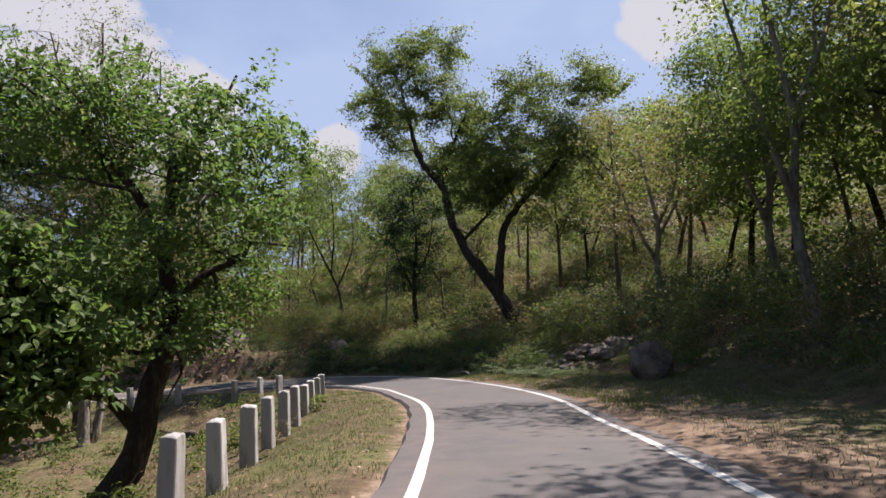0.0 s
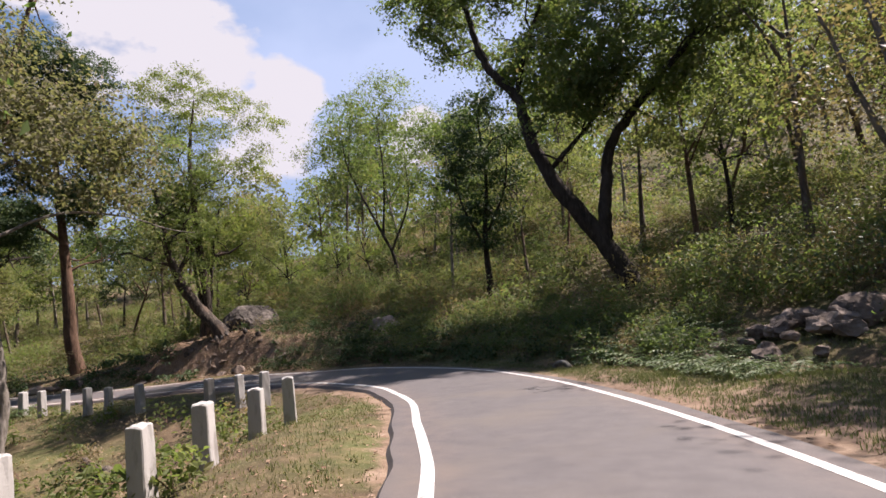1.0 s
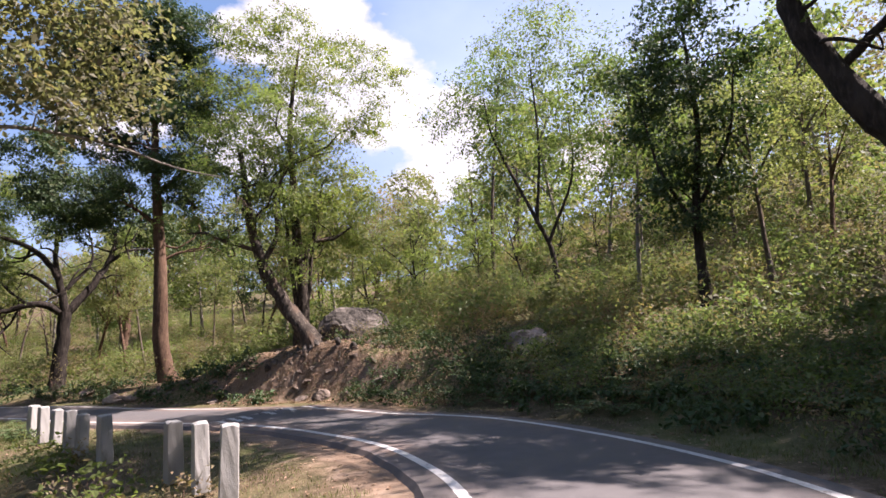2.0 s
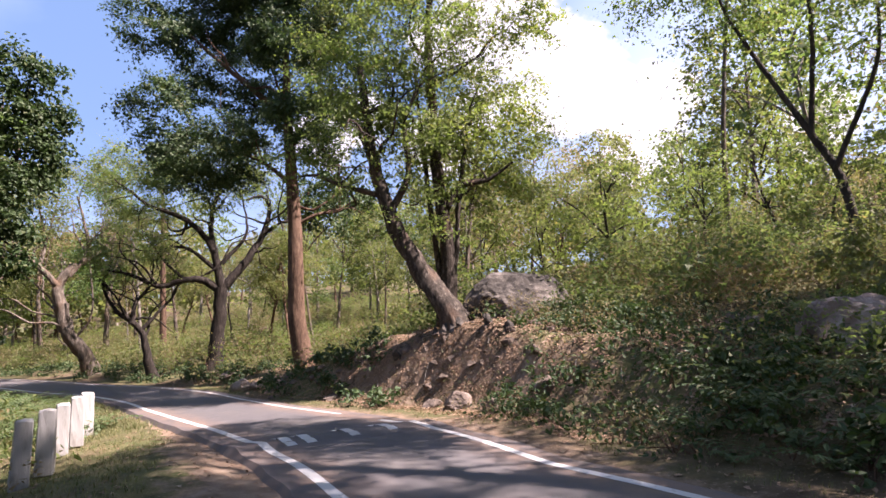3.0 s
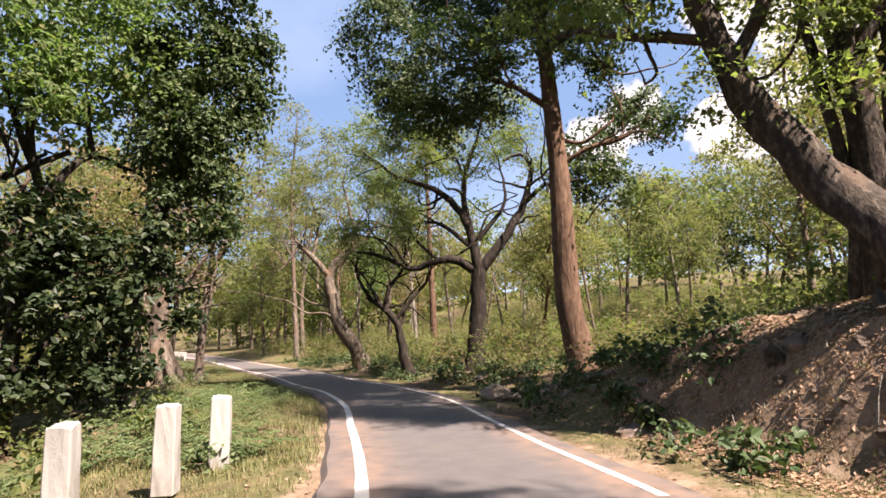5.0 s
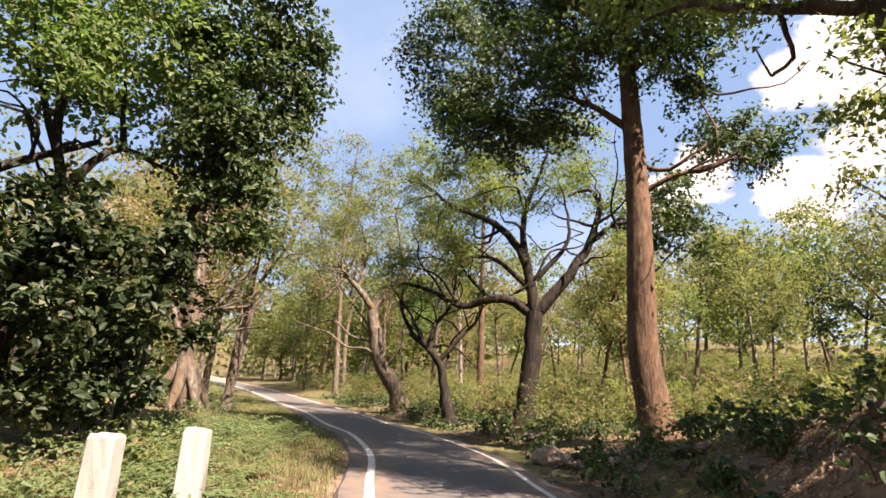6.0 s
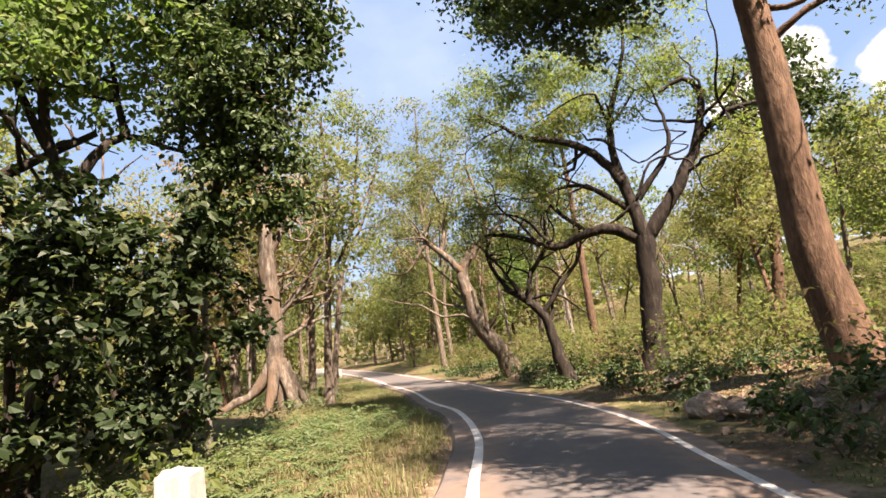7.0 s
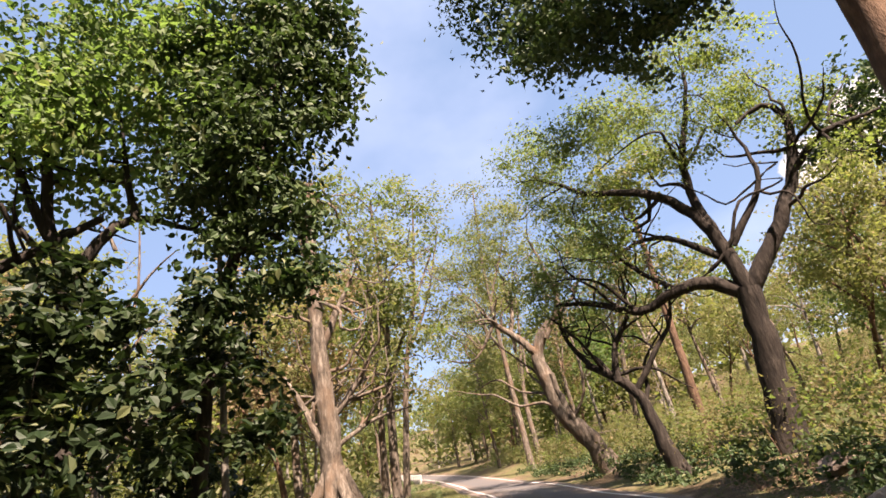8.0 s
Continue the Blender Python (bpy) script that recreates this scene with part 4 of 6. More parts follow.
tree("old gnarled tree with a twisted pale brown trunk", (-44.6, 32.5, -2.4), [
    ([(-44.6, 32.7, -2.9), (-44.5, 32.1, -1.2), (-44.6, 31.2, 0.1), (-44.6, 30.8, 1.8), (-44.7, 30.7, 2.9), (-44.6, 31.5, 4.1)], 0.46, 0.22),
    ([(-44.4, 32.5, -2.6), (-44.3, 31.9, -0.9), (-44.4, 31.3, 0.4), (-44.4, 31.1, 1.8)], 0.26, 0.12),
    ([(-44.6, 30.7, 2.8), (-44.7, 29.7, 3.9), (-44.8, 29.0, 4.6), (-44.9, 28.3, 5.6)], 0.21, 0.05),
    ([(-44.8, 29.0, 4.6), (-44.7, 28.3, 3.5), (-44.8, 27.6, 3.0), (-44.8, 26.6, 3.3)], 0.09, 0.03),
    ([(-44.6, 31.2, 3.4), (-44.5, 32.1, 5.0), (-44.7, 31.8, 6.8), (-44.6, 31.4, 8.3)], 0.17, 0.04),
    ([(-44.6, 31.5, 4.0), (-44.6, 32.7, 4.9), (-44.5, 33.5, 6.1)], 0.15, 0.04),
    ([(-44.7, 29.7, 3.9), (-45.2, 30.0, 5.6), (-45.4, 29.6, 7.6)], 0.12, 0.03),
], [(-44.8, 29.1, 8.3, 1.1), (-44.6, 30.8, 9.7, 1.2), (-44.5, 32.7, 9.8, 1.2), (-44.6, 33.2, 7.9, 1.1), (-44.7, 29.6, 6.4, 1.0), (-44.9, 27.9, 5.3, 0.9), (-44.6, 34.2, 7.2, 1.0), (-44.9, 28.1, 7.3, 1.1), (-44.6, 30.9, 7.3, 1.0), (-44.5, 32.5, 6.3, 0.9), (-44.9, 26.7, 4.2, 0.8), (-45.4, 29.6, 9.4, 1.2), (-44.9, 27.2, 6.5, 0.9)],
    BARK_PALE, LEAF_OLIVE, 29, 10, 34, 0.115, 0.45, lump=0.4, crook=6, small=True)

tree("straight grey-brown stem among the shrubs", (-49.9, 38.0, -2.3), [([(-49.9, 38.0, -2.8), (-49.9, 37.8, 3.2), (-49.9, 37.7, 7.3), (-50.0, 37.6, 11.5)], 0.27, 0.10)],
     [(-50.0, 37.6, 11.5, 1.4), (-50.1, 36.7, 12.4, 1.4), (-49.8, 38.7, 12.6, 1.4)], BARK_BROWN, LEAF_OLIVE, 30, 8, 20, 0.22, 0.55)
tree("straight brown tree behind the roadside shrubs", (-42.0, 44.1, -2.0), [([(-42.0, 44.1, -2.6), (-41.8, 44.6, 2.4), (-41.6, 44.9, 6.3), (-41.5, 45.2, 9.7)], 0.30, 0.09), ([(-41.8, 44.6, 4.4), (-41.3, 45.8, 6.3), (-40.8, 46.7, 7.3)], 0.10, 0.03)],
     [(-41.5, 45.1, 8.6, 1.6), (-41.1, 46.2, 9.2, 1.4), (-42.0, 44.1, 8.0, 1.2), (-40.8, 46.7, 7.5, 1.3), (-41.2, 45.8, 10.6, 1.4), (-42.0, 44.0, 9.8, 1.2)], BARK_BROWN, LEAF_DEEP, 31, 9, 26, 0.2, 0.5)
tree("thin pale stem leaning among the shrubs", (-41.0, 45.6, -1.9), [([(-41.0, 45.6, -2.4), (-41.4, 45.2, 1.0), (-41.7, 45.0, 4.5), (-41.2, 45.4, 8.0)], 0.10, 0.04)], [(-41.2, 45.4, 8.6, 1.2)], BARK_PALE, LEAF_FRESH, 32, 8, 20, 0.2, 0.5, flare=1.2)

tree("old tree with buttressed pale roots and sparse dry crown", (-36.9, 24.0, -1.8), [
    ([(-36.9, 24.0, -2.3), (-36.8, 23.7, -0.5), (-36.7, 23.7, 1.1), (-36.7, 23.6, 3.0), (-36.7, 23.6, 5.5), (-36.8, 23.8, 9.6)], 0.38, 0.15),
    ([(-36.7, 23.7, 0.9), (-37.1, 24.8, 2.2), (-37.2, 25.5, 3.3)], 0.14, 0.04),
    ([(-36.7, 23.6, -0.5), (-36.6, 23.1, 1.2), (-36.5, 22.4, 2.6)], 0.17, 0.05),
    ([(-36.8, 23.7, 3.4), (-37.0, 24.4, 4.8), (-37.2, 25.1, 6.1)], 0.16, 0.04),
    ([(-36.8, 23.7, 5.5), (-36.6, 23.3, 7.8), (-36.2, 23.4, 9.7)], 0.16, 0.05),
    ([(-36.8, 23.7, 1.1), (-37.0, 24.4, 1.5), (-37.4, 26.0, 1.9)], 0.09, 0.03),
    ([(-36.8, 23.8, 0.1), (-37.2, 25.1, 0.8), (-37.5, 26.3, 1.0)], 0.09, 0.03),
    ([(-36.75, 23.85, -0.5), (-36.5, 24.1, -1.3), (-36.2, 24.5, -2.2)], 0.24, 0.14),
    ([(-36.65, 23.7, -0.4), (-36.3, 23.7, -1.3), (-35.9, 23.6, -2.3)], 0.24, 0.14),
    ([(-36.7, 23.55, -0.6), (-36.5, 23.1, -1.4), (-36.2, 22.4, -1.8), (-36.0, 21.4, -2.2)], 0.24, 0.09),
    ([(-36.9, 23.9, -0.6), (-37.1, 24.2, -1.3), (-37.3, 24.6, -2.2)], 0.22, 0.13),
], [(-37.4, 25.9, 4.2, 0.7), (-37.6, 26.6, 4.9, 0.7), (-37.3, 25.4, 5.6, 0.7), (-37.7, 26.9, 3.6, 0.6), (-36.7, 23.3, 7.0, 0.9), (-36.6, 23.2, 8.6, 1.0), (-37.3, 25.5, 7.2, 0.9), (-37.5, 26.3, 6.3, 0.9), (-36.2, 23.6, 10.0, 1.1), (-36.9, 24.4, 9.0, 1.0), (-36.0, 22.6, 4.6, 0.8), (-37.4, 26.3, 2.2, 0.6)],
    BARK_PALE, LEAF_OLIVE, 33, 14, 9, 0.15, 0.42, sides=14, flare=1.35, lump=0.4, crook=5)

tree("leafy green tree with a yellowing crown behind the old tree", (-40.2, 24.6, -2.2), [
    ([(-40.2, 24.6, -2.7), (-40.0, 24.9, 1.5), (-39.6, 25.3, 5.0), (-39.2, 25.4, 9.4)], 0.20, 0.05),
    ([(-39.9, 25.0, 2.4), (-39.6, 26.2, 4.4), (-40.1, 27.4, 7.0)], 0.09, 0.03),
    ([(-39.7, 25.2, 4.0), (-38.8, 24.8, 6.2), (-38.4, 24.4, 9.0)], 0.09, 0.03),
], [(-38.4, 24.5, 10.2, 0.9), (-39.3, 25.6, 9.6, 1.1), (-40.4, 27.1, 9.4, 0.9), (-38.4, 24.7, 7.9, 1.0), (-39.0, 26.1, 7.3, 1.1), (-40.1, 27.6, 7.4, 0.8), (-38.5, 24.9, 5.8, 0.9), (-38.9, 26.1, 5.2, 1.0), (-39.7, 26.6, 3.6, 0.8), (-38.7, 25.5, 3.2, 0.9), (-38.2, 24.0, 9.4, 0.8), (-38.6, 25.2, 4.4, 0.9)],
    BARK_PALE, LEAF_MID, 41, 11, 34, 0.13, 0.42, crook=3, small=True)
tree("tall pale-stemmed tree with thin feathery foliage beside the far road", (-45.0, 23.6, -2.6), [
    ([(-45.0, 23.6, -3.0), (-45.2, 24.4, 3.0), (-45.4, 25.3, 6.7), (-45.7, 26.0, 12.0)], 0.18, 0.04),
    ([(-45.2, 24.6, 4.0), (-45.6, 25.9, 6.5), (-46.0, 27.0, 10.2)], 0.08, 0.03),
], [(-45.7, 26.2, 12.1, 1.0), (-45.3, 25.2, 13.1, 0.8), (-46.0, 27.2, 10.7, 0.8), (-45.5, 25.6, 9.5, 1.0), (-45.8, 26.5, 7.9, 1.0), (-45.1, 24.5, 7.1, 1.0), (-45.5, 25.7, 5.5, 0.8), (-45.0, 24.4, 4.5, 0.8), (-45.9, 26.8, 6.0, 0.7)],
    BARK_PALE, LEAF_OLIVE, 42, 9, 30, 0.14, 0.5, crook=3, small=True)
tree("tall pale-stemmed tree with thin feathery foliage beside the far road", (-60.2, 28.6, -3.0), [
    ([(-60.2, 28.6, -3.4), (-60.8, 28.2, 5.0), (-60.9, 28.0, 12.2), (-61.2, 28.4, 19.0)], 0.24, 0.05),
    ([(-60.8, 28.2, 5.4), (-60.6, 26.8, 8.6), (-60.4, 25.4, 12.3)], 0.10, 0.03),
    ([(-60.9, 28.0, 9.4), (-61.4, 29.6, 13.4), (-61.7, 31.0, 17.0)], 0.10, 0.03),
], [(-61.1, 28.1, 19.1, 1.2), (-61.3, 29.1, 16.4, 1.3), (-60.8, 26.6, 15.2, 1.1), (-61.4, 29.5, 13.4, 1.3), (-60.9, 27.3, 11.3, 1.3), (-61.7, 31.1, 17.1, 1.1), (-60.6, 25.7, 9.6, 1.1), (-61.1, 28.3, 8.8, 1.2), (-60.8, 26.6, 6.7, 1.1), (-60.5, 25.3, 12.5, 1.0), (-60.3, 24.2, 8.0, 1.1), (-61.8, 31.5, 14.1, 1.0)],
    BARK_PALE, LEAF_OLIVE, 43, 6, 30, 0.17, 0.6, crook=4, small=True)

tree("broad-leaved tree with crooked dark limbs over the verge", (-25.9, 23.2, -2.6), [
    ([(-25.9, 23.1, -3.0), (-26.0, 23.3, -0.8), (-26.1, 23.4, 0.8), (-26.3, 23.6, 1.9), (-26.3, 23.6, 3.0), (-26.1, 23.4, 4.1), (-26.1, 23.3, 6.0)], 0.20, 0.07),
    ([(-26.3, 23.6, 2.9), (-26.5, 24.0, 3.7), (-26.9, 24.4, 4.2), (-27.3, 24.9, 4.1), (-27.6, 25.4, 3.9)], 0.12, 0.03),
    ([(-26.9, 24.4, 4.2), (-26.8, 24.3, 4.9), (-26.7, 24.2, 6.2)], 0.08, 0.03),
    ([(-25.2, 22.2, 2.6), (-25.7, 22.9, 3.2), (-26.1, 23.3, 3.6), (-26.6, 24.0, 4.2)], 0.12, 0.06),
    ([(-26.2, 23.5, 3.6), (-25.8, 23.1, 4.9), (-25.5, 22.8, 6.4)], 0.10, 0.03),
], [(-25.2, 23.9, 5.7, 1.0), (-26.6, 24.0, 6.0, 1.0), (-28.0, 24.2, 6.2, 0.9), (-27.4, 25.1, 6.8, 0.8), (-29.2, 24.6, 7.0, 0.7), (-26.1, 25.0, 6.5, 0.9), (-27.9, 25.8, 7.1, 0.6), (-24.4, 24.2, 4.9, 0.7), (-25.8, 23.0, 7.3, 1.3), (-27.4, 23.4, 8.2, 1.3), (-27.4, 25.1, 8.2, 1.0), (-25.4, 22.5, 5.8, 1.1), (-24.5, 22.8, 6.8, 1.1), (-26.9, 26.2, 5.6, 0.7), (-27.2, 25.8, 6.6, 0.7), (-27.1, 26.6, 6.9, 0.7), (-26.7, 25.8, 7.2, 0.8), (-26.3, 25.2, 5.9, 0.6), (-25.6, 23.6, 6.5, 0.9), (-26.0, 23.3, 5.4, 0.8), (-26.2, 24.3, 5.4, 0.7), (-27.2, 24.6, 5.2, 0.6), (-26.8, 24.2, 4.7, 0.4), (-26.7, 24.1, 8.3, 1.0), (-28.1, 24.7, 9.4, 0.9), (-25.9, 23.1, 4.5, 0.4), (-26.3, 25.4, 8.4, 0.9), (-25.4, 24.2, 8.0, 1.0)],
    BARK_BLACK, LEAF_FRESH, 34, 16, 30, 0.108, 0.32, crook=3, fine=True)

tree("dense dark creeper-hung tree drooping over the verge", (-27.4, 25.1, -2.4), [
    ([(-27.4, 25.1, -2.8), (-27.3, 25.3, 0.2), (-27.2, 25.8, 2.4), (-27.0, 26.6, 4.2), (-26.9, 27.2, 6.0), (-26.9, 27.4, 8.2)], 0.14, 0.05),
    ([(-27.0, 26.8, 4.8), (-26.9, 27.5, 5.4), (-27.1, 28.1, 6.4)], 0.06, 0.02),
    ([(-27.1, 26.2, 3.2), (-26.9, 26.9, 3.3), (-26.9, 27.4, 2.8)], 0.05, 0.02),
], [(-26.9, 27.4, 6.5, 0.7), (-27.2, 28.2, 6.5, 0.45), (-26.3, 26.9, 5.2, 0.6), (-27.0, 27.6, 5.4, 0.6), (-27.1, 27.9, 5.7, 0.45), (-26.8, 27.1, 4.2, 0.55), (-26.9, 26.6, 3.8, 0.6), (-26.9, 27.5, 3.5, 0.42), (-26.8, 27.1, 2.7, 0.45), (-26.5, 26.5, 4.5, 0.6),
    (-26.9, 27.4, 2.5, 0.36), (-26.8, 27.2, 2.1, 0.28), (-26.8, 27.1, 7.5, 0.8), (-27.1, 28.0, 7.5, 0.7), (-27.3, 28.4, 6.1, 0.28), (-26.5, 26.4, 6.1, 0.6), (-26.8, 26.2, 3.5, 0.5), (-26.6, 26.0, 5.3, 0.6), (-26.8, 25.8, 7.0, 0.7), (-26.7, 27.0, 8.8, 0.9), (-27.0, 26.0, 2.6, 0.5), (-26.9, 25.6, 4.4, 0.5)],
    BARK_DARK, LEAF_DEEP, 39, 46, 32, 0.105, 0.28, fine=True)
tree("dead tangle of dry brown branches among the green crowns", (-27.9, 25.3, -2.4), [
    ([(-27.9, 25.3, -2.8), (-27.8, 25.4, 1.2), (-27.7, 25.5, 4.2), (-27.5, 25.7, 6.4)], 0.07, 0.03),
], [(-27.2, 25.4, 5.4, 0.6), (-27.4, 25.9, 5.6, 0.6), (-27.3, 25.6, 6.2, 0.5), (-27.6, 25.2, 4.8, 0.5)], BARK_GREY, LEAF_DRY, 40, 60, 6, 0.10, 0.25)

# stands dark by its leaf colour, which takes in the shade over it
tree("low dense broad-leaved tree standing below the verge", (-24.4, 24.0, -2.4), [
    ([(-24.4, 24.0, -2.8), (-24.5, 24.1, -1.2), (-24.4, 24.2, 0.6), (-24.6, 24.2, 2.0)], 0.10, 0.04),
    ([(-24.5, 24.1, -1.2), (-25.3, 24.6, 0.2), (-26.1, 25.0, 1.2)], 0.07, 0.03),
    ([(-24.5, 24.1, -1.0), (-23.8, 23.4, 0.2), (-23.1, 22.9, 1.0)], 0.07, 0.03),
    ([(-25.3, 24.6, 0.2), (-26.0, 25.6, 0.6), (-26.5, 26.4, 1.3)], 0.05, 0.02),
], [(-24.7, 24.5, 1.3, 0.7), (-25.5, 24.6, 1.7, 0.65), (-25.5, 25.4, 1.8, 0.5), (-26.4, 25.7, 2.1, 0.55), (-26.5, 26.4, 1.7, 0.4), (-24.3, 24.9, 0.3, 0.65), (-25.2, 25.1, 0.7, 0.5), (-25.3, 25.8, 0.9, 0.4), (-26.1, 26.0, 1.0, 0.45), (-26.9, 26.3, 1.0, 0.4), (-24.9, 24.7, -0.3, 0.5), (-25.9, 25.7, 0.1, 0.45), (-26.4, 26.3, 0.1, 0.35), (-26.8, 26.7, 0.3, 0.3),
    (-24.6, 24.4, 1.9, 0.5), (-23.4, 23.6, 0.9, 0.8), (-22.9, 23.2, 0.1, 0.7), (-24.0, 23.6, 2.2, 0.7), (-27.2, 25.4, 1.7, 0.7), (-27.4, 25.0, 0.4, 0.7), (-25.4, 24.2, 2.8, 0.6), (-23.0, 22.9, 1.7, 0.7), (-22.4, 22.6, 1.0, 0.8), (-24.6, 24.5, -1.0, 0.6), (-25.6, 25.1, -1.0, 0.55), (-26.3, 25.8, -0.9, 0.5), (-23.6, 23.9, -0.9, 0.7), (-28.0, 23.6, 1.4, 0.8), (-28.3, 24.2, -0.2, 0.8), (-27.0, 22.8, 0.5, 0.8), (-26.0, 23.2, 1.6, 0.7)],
    BARK_BLACK, LEAF_SHADED, 35, 30, 24, 0.135, 0.24, up=0.8, fine=True)

tree("bent dark tree with a broad leafy crown below the guard stones", (-6.3, 9.8, -1.0), [
    ([(-6.5, 9.7, -1.5), (-5.8, 10.1, 0.0), (-5.6, 10.2, 1.0), (-5.4, 10.4, 2.0), (-5.2, 10.5, 3.0), (-5.3, 10.4, 4.2), (-5.2, 10.4, 5.5), (-5.2, 10.6, 7.2)], 0.35, 0.08),
    ([(-5.8, 10.1, 0.5), (-6.3, 9.8, 1.3), (-7.0, 9.4, 1.5), (-7.9, 9.2, 2.3)], 0.17, 0.06),
    ([(-5.2, 10.5, 2.9), (-4.7, 10.8, 3.9), (-3.8, 11.3, 4.4), (-3.6, 11.4, 4.8), (-2.7, 11.9, 4.7)], 0.13, 0.03),
    ([(-5.3, 10.4, 4.4), (-5.9, 10.1, 6.0), (-6.6, 9.7, 7.1), (-7.1, 9.3, 7.7), (-7.9, 8.9, 8.4)], 0.15, 0.03),
    ([(-5.2, 10.4, 5.2), (-5.0, 10.6, 6.7), (-4.3, 11.0, 8.1), (-3.9, 11.3, 9.2)], 0.12, 0.03),
], [(-8.2, 9.9, 8.7, 1.3), (-5.9, 8.9, 7.9, 1.1), (-5.9, 11.2, 8.4, 1.3), (-3.7, 10.2, 7.6, 1.3), (-3.1, 11.7, 7.5, 0.9), (-2.8, 13.0, 7.6, 0.6), (-3.8, 9.0, 6.2, 1.1), (-6.3, 11.0, 7.2, 1.2), (-4.0, 12.3, 6.5, 1.3), (-2.8, 10.7, 5.3, 0.8), (-7.3, 11.5, 5.6, 1.0),
    (-4.5, 9.7, 5.0, 1.0), (-4.5, 12.0, 4.1, 1.1), (-6.4, 10.9, 3.9, 1.5), (-5.2, 11.0, 3.0, 1.2), (-7.9, 11.2, 3.5, 1.4), (-3.3, 11.6, 3.6, 0.6), (-4.3, 9.9, 2.7, 0.6), (-7.8, 10.1, 7.1, 1.2), (-9.2, 10.4, 8.1, 1.2)],
    BARK_DARK, LEAF_FRESH, 36, 20, 36, 0.118, 0.34, crook=4)
tree("bright-leaved sapling crowding the slope below the road", (-6.6, 6.4, -0.9), [([(-6.6, 6.4, -1.3), (-6.5, 6.5, 1.0), (-6.4, 6.6, 2.8), (-6.2, 6.7, 4.0)], 0.09, 0.03), ([(-6.4, 6.6, 2.0), (-6.0, 7.0, 2.4), (-5.6, 7.4, 2.7)], 0.05, 0.02)],
     [(-5.9, 7.1, 4.0, 0.8), (-6.1, 6.9, 3.2, 0.9), (-5.6, 7.3, 3.2, 0.8), (-5.9, 7.1, 2.4, 0.9), (-6.1, 6.9, 1.7, 0.7), (-5.4, 7.5, 2.7, 0.7), (-6.4, 6.6, 2.6, 1.0), (-5.6, 7.4, 1.8, 0.5), (-6.1, 6.9, 4.5, 0.6), (-6.5, 6.5, 3.8, 0.9)], BARK_DARK, LEAF_FRESH, 37, 34, 24, 0.14, 0.3, flare=1.2, fine=True)
tree("tall thinly leaved tree with fine twigs in the hollow", (-16.8, 23.6, -2.6), [
    ([(-16.8, 23.6, -3.0), (-16.7, 23.5, 3.0), (-16.2, 23.4, 8.0), (-15.6, 23.2, 12.6), (-15.4, 23.0, 17.4)], 0.22, 0.04),
    ([(-16.2, 23.4, 8.6), (-14.8, 23.6, 12.0), (-13.4, 23.8, 16.2)], 0.10, 0.03),
    ([(-15.9, 23.3, 10.4), (-17.0, 22.8, 13.8), (-17.6, 22.4, 16.8)], 0.09, 0.03),
], [(-15.4, 23.0, 17.0, 1.8), (-13.6, 23.8, 15.6, 1.6), (-17.4, 22.4, 16.0, 1.6), (-14.8, 23.4, 13.6, 1.4), (-16.6, 22.8, 14.0, 1.3), (-18.6, 22.4, 14.4, 1.6), (-18.8, 22.2, 11.8, 1.6), (-17.4, 23.6, 11.4, 1.4)], BARK_BROWN, LEAF_FEATHER, 44, 12, 9, 0.12, 0.5, crook=5, small=True)
tree("pair of pale upright stems in the hollow inside the bend", (-15.4, 22.1, -2.6), [([(-15.4, 22.1, -3.0), (-15.4, 22.1, -0.2), (-15.4, 22.1, 3.1), (-15.3, 22.2, 7.2), (-15.3, 22.2, 10.4)], 0.27, 0.08), ([(-15.1, 22.3, -3.0), (-14.9, 22.5, -0.2), (-15.0, 22.3, 3.1), (-14.3, 22.0, 7.0)], 0.20, 0.06), ([(-15.2, 22.2, 4.4), (-14.2, 24.0, 5.4), (-13.3, 25.8, 5.4), (-12.6, 27.2, 5.0), (-12.2, 28.2, 4.9)], 0.06, 0.015)],
     [(-15.3, 22.2, 10.8, 1.6), (-13.9, 21.2, 9.6, 1.5), (-16.6, 23.0, 9.4, 1.4), (-14.2, 23.0, 8.2, 1.3), (-16.2, 21.0, 8.0, 1.4), (-13.2, 22.4, 7.4, 1.1), (-14.0, 23.6, 8.8, 1.3), (-12.7, 23.8, 8.0, 1.2), (-14.6, 24.4, 7.5, 1.2), (-13.1, 25.0, 7.5, 1.1), (-12.5, 26.0, 6.9, 1.0), (-12.6, 24.0, 6.3, 1.0), (-13.7, 25.8, 6.2, 0.9), (-12.8, 25.6, 8.2, 0.9)], BARK_GREY, LEAF_FEATHER, 38, 12, 34, 0.12, 0.5)


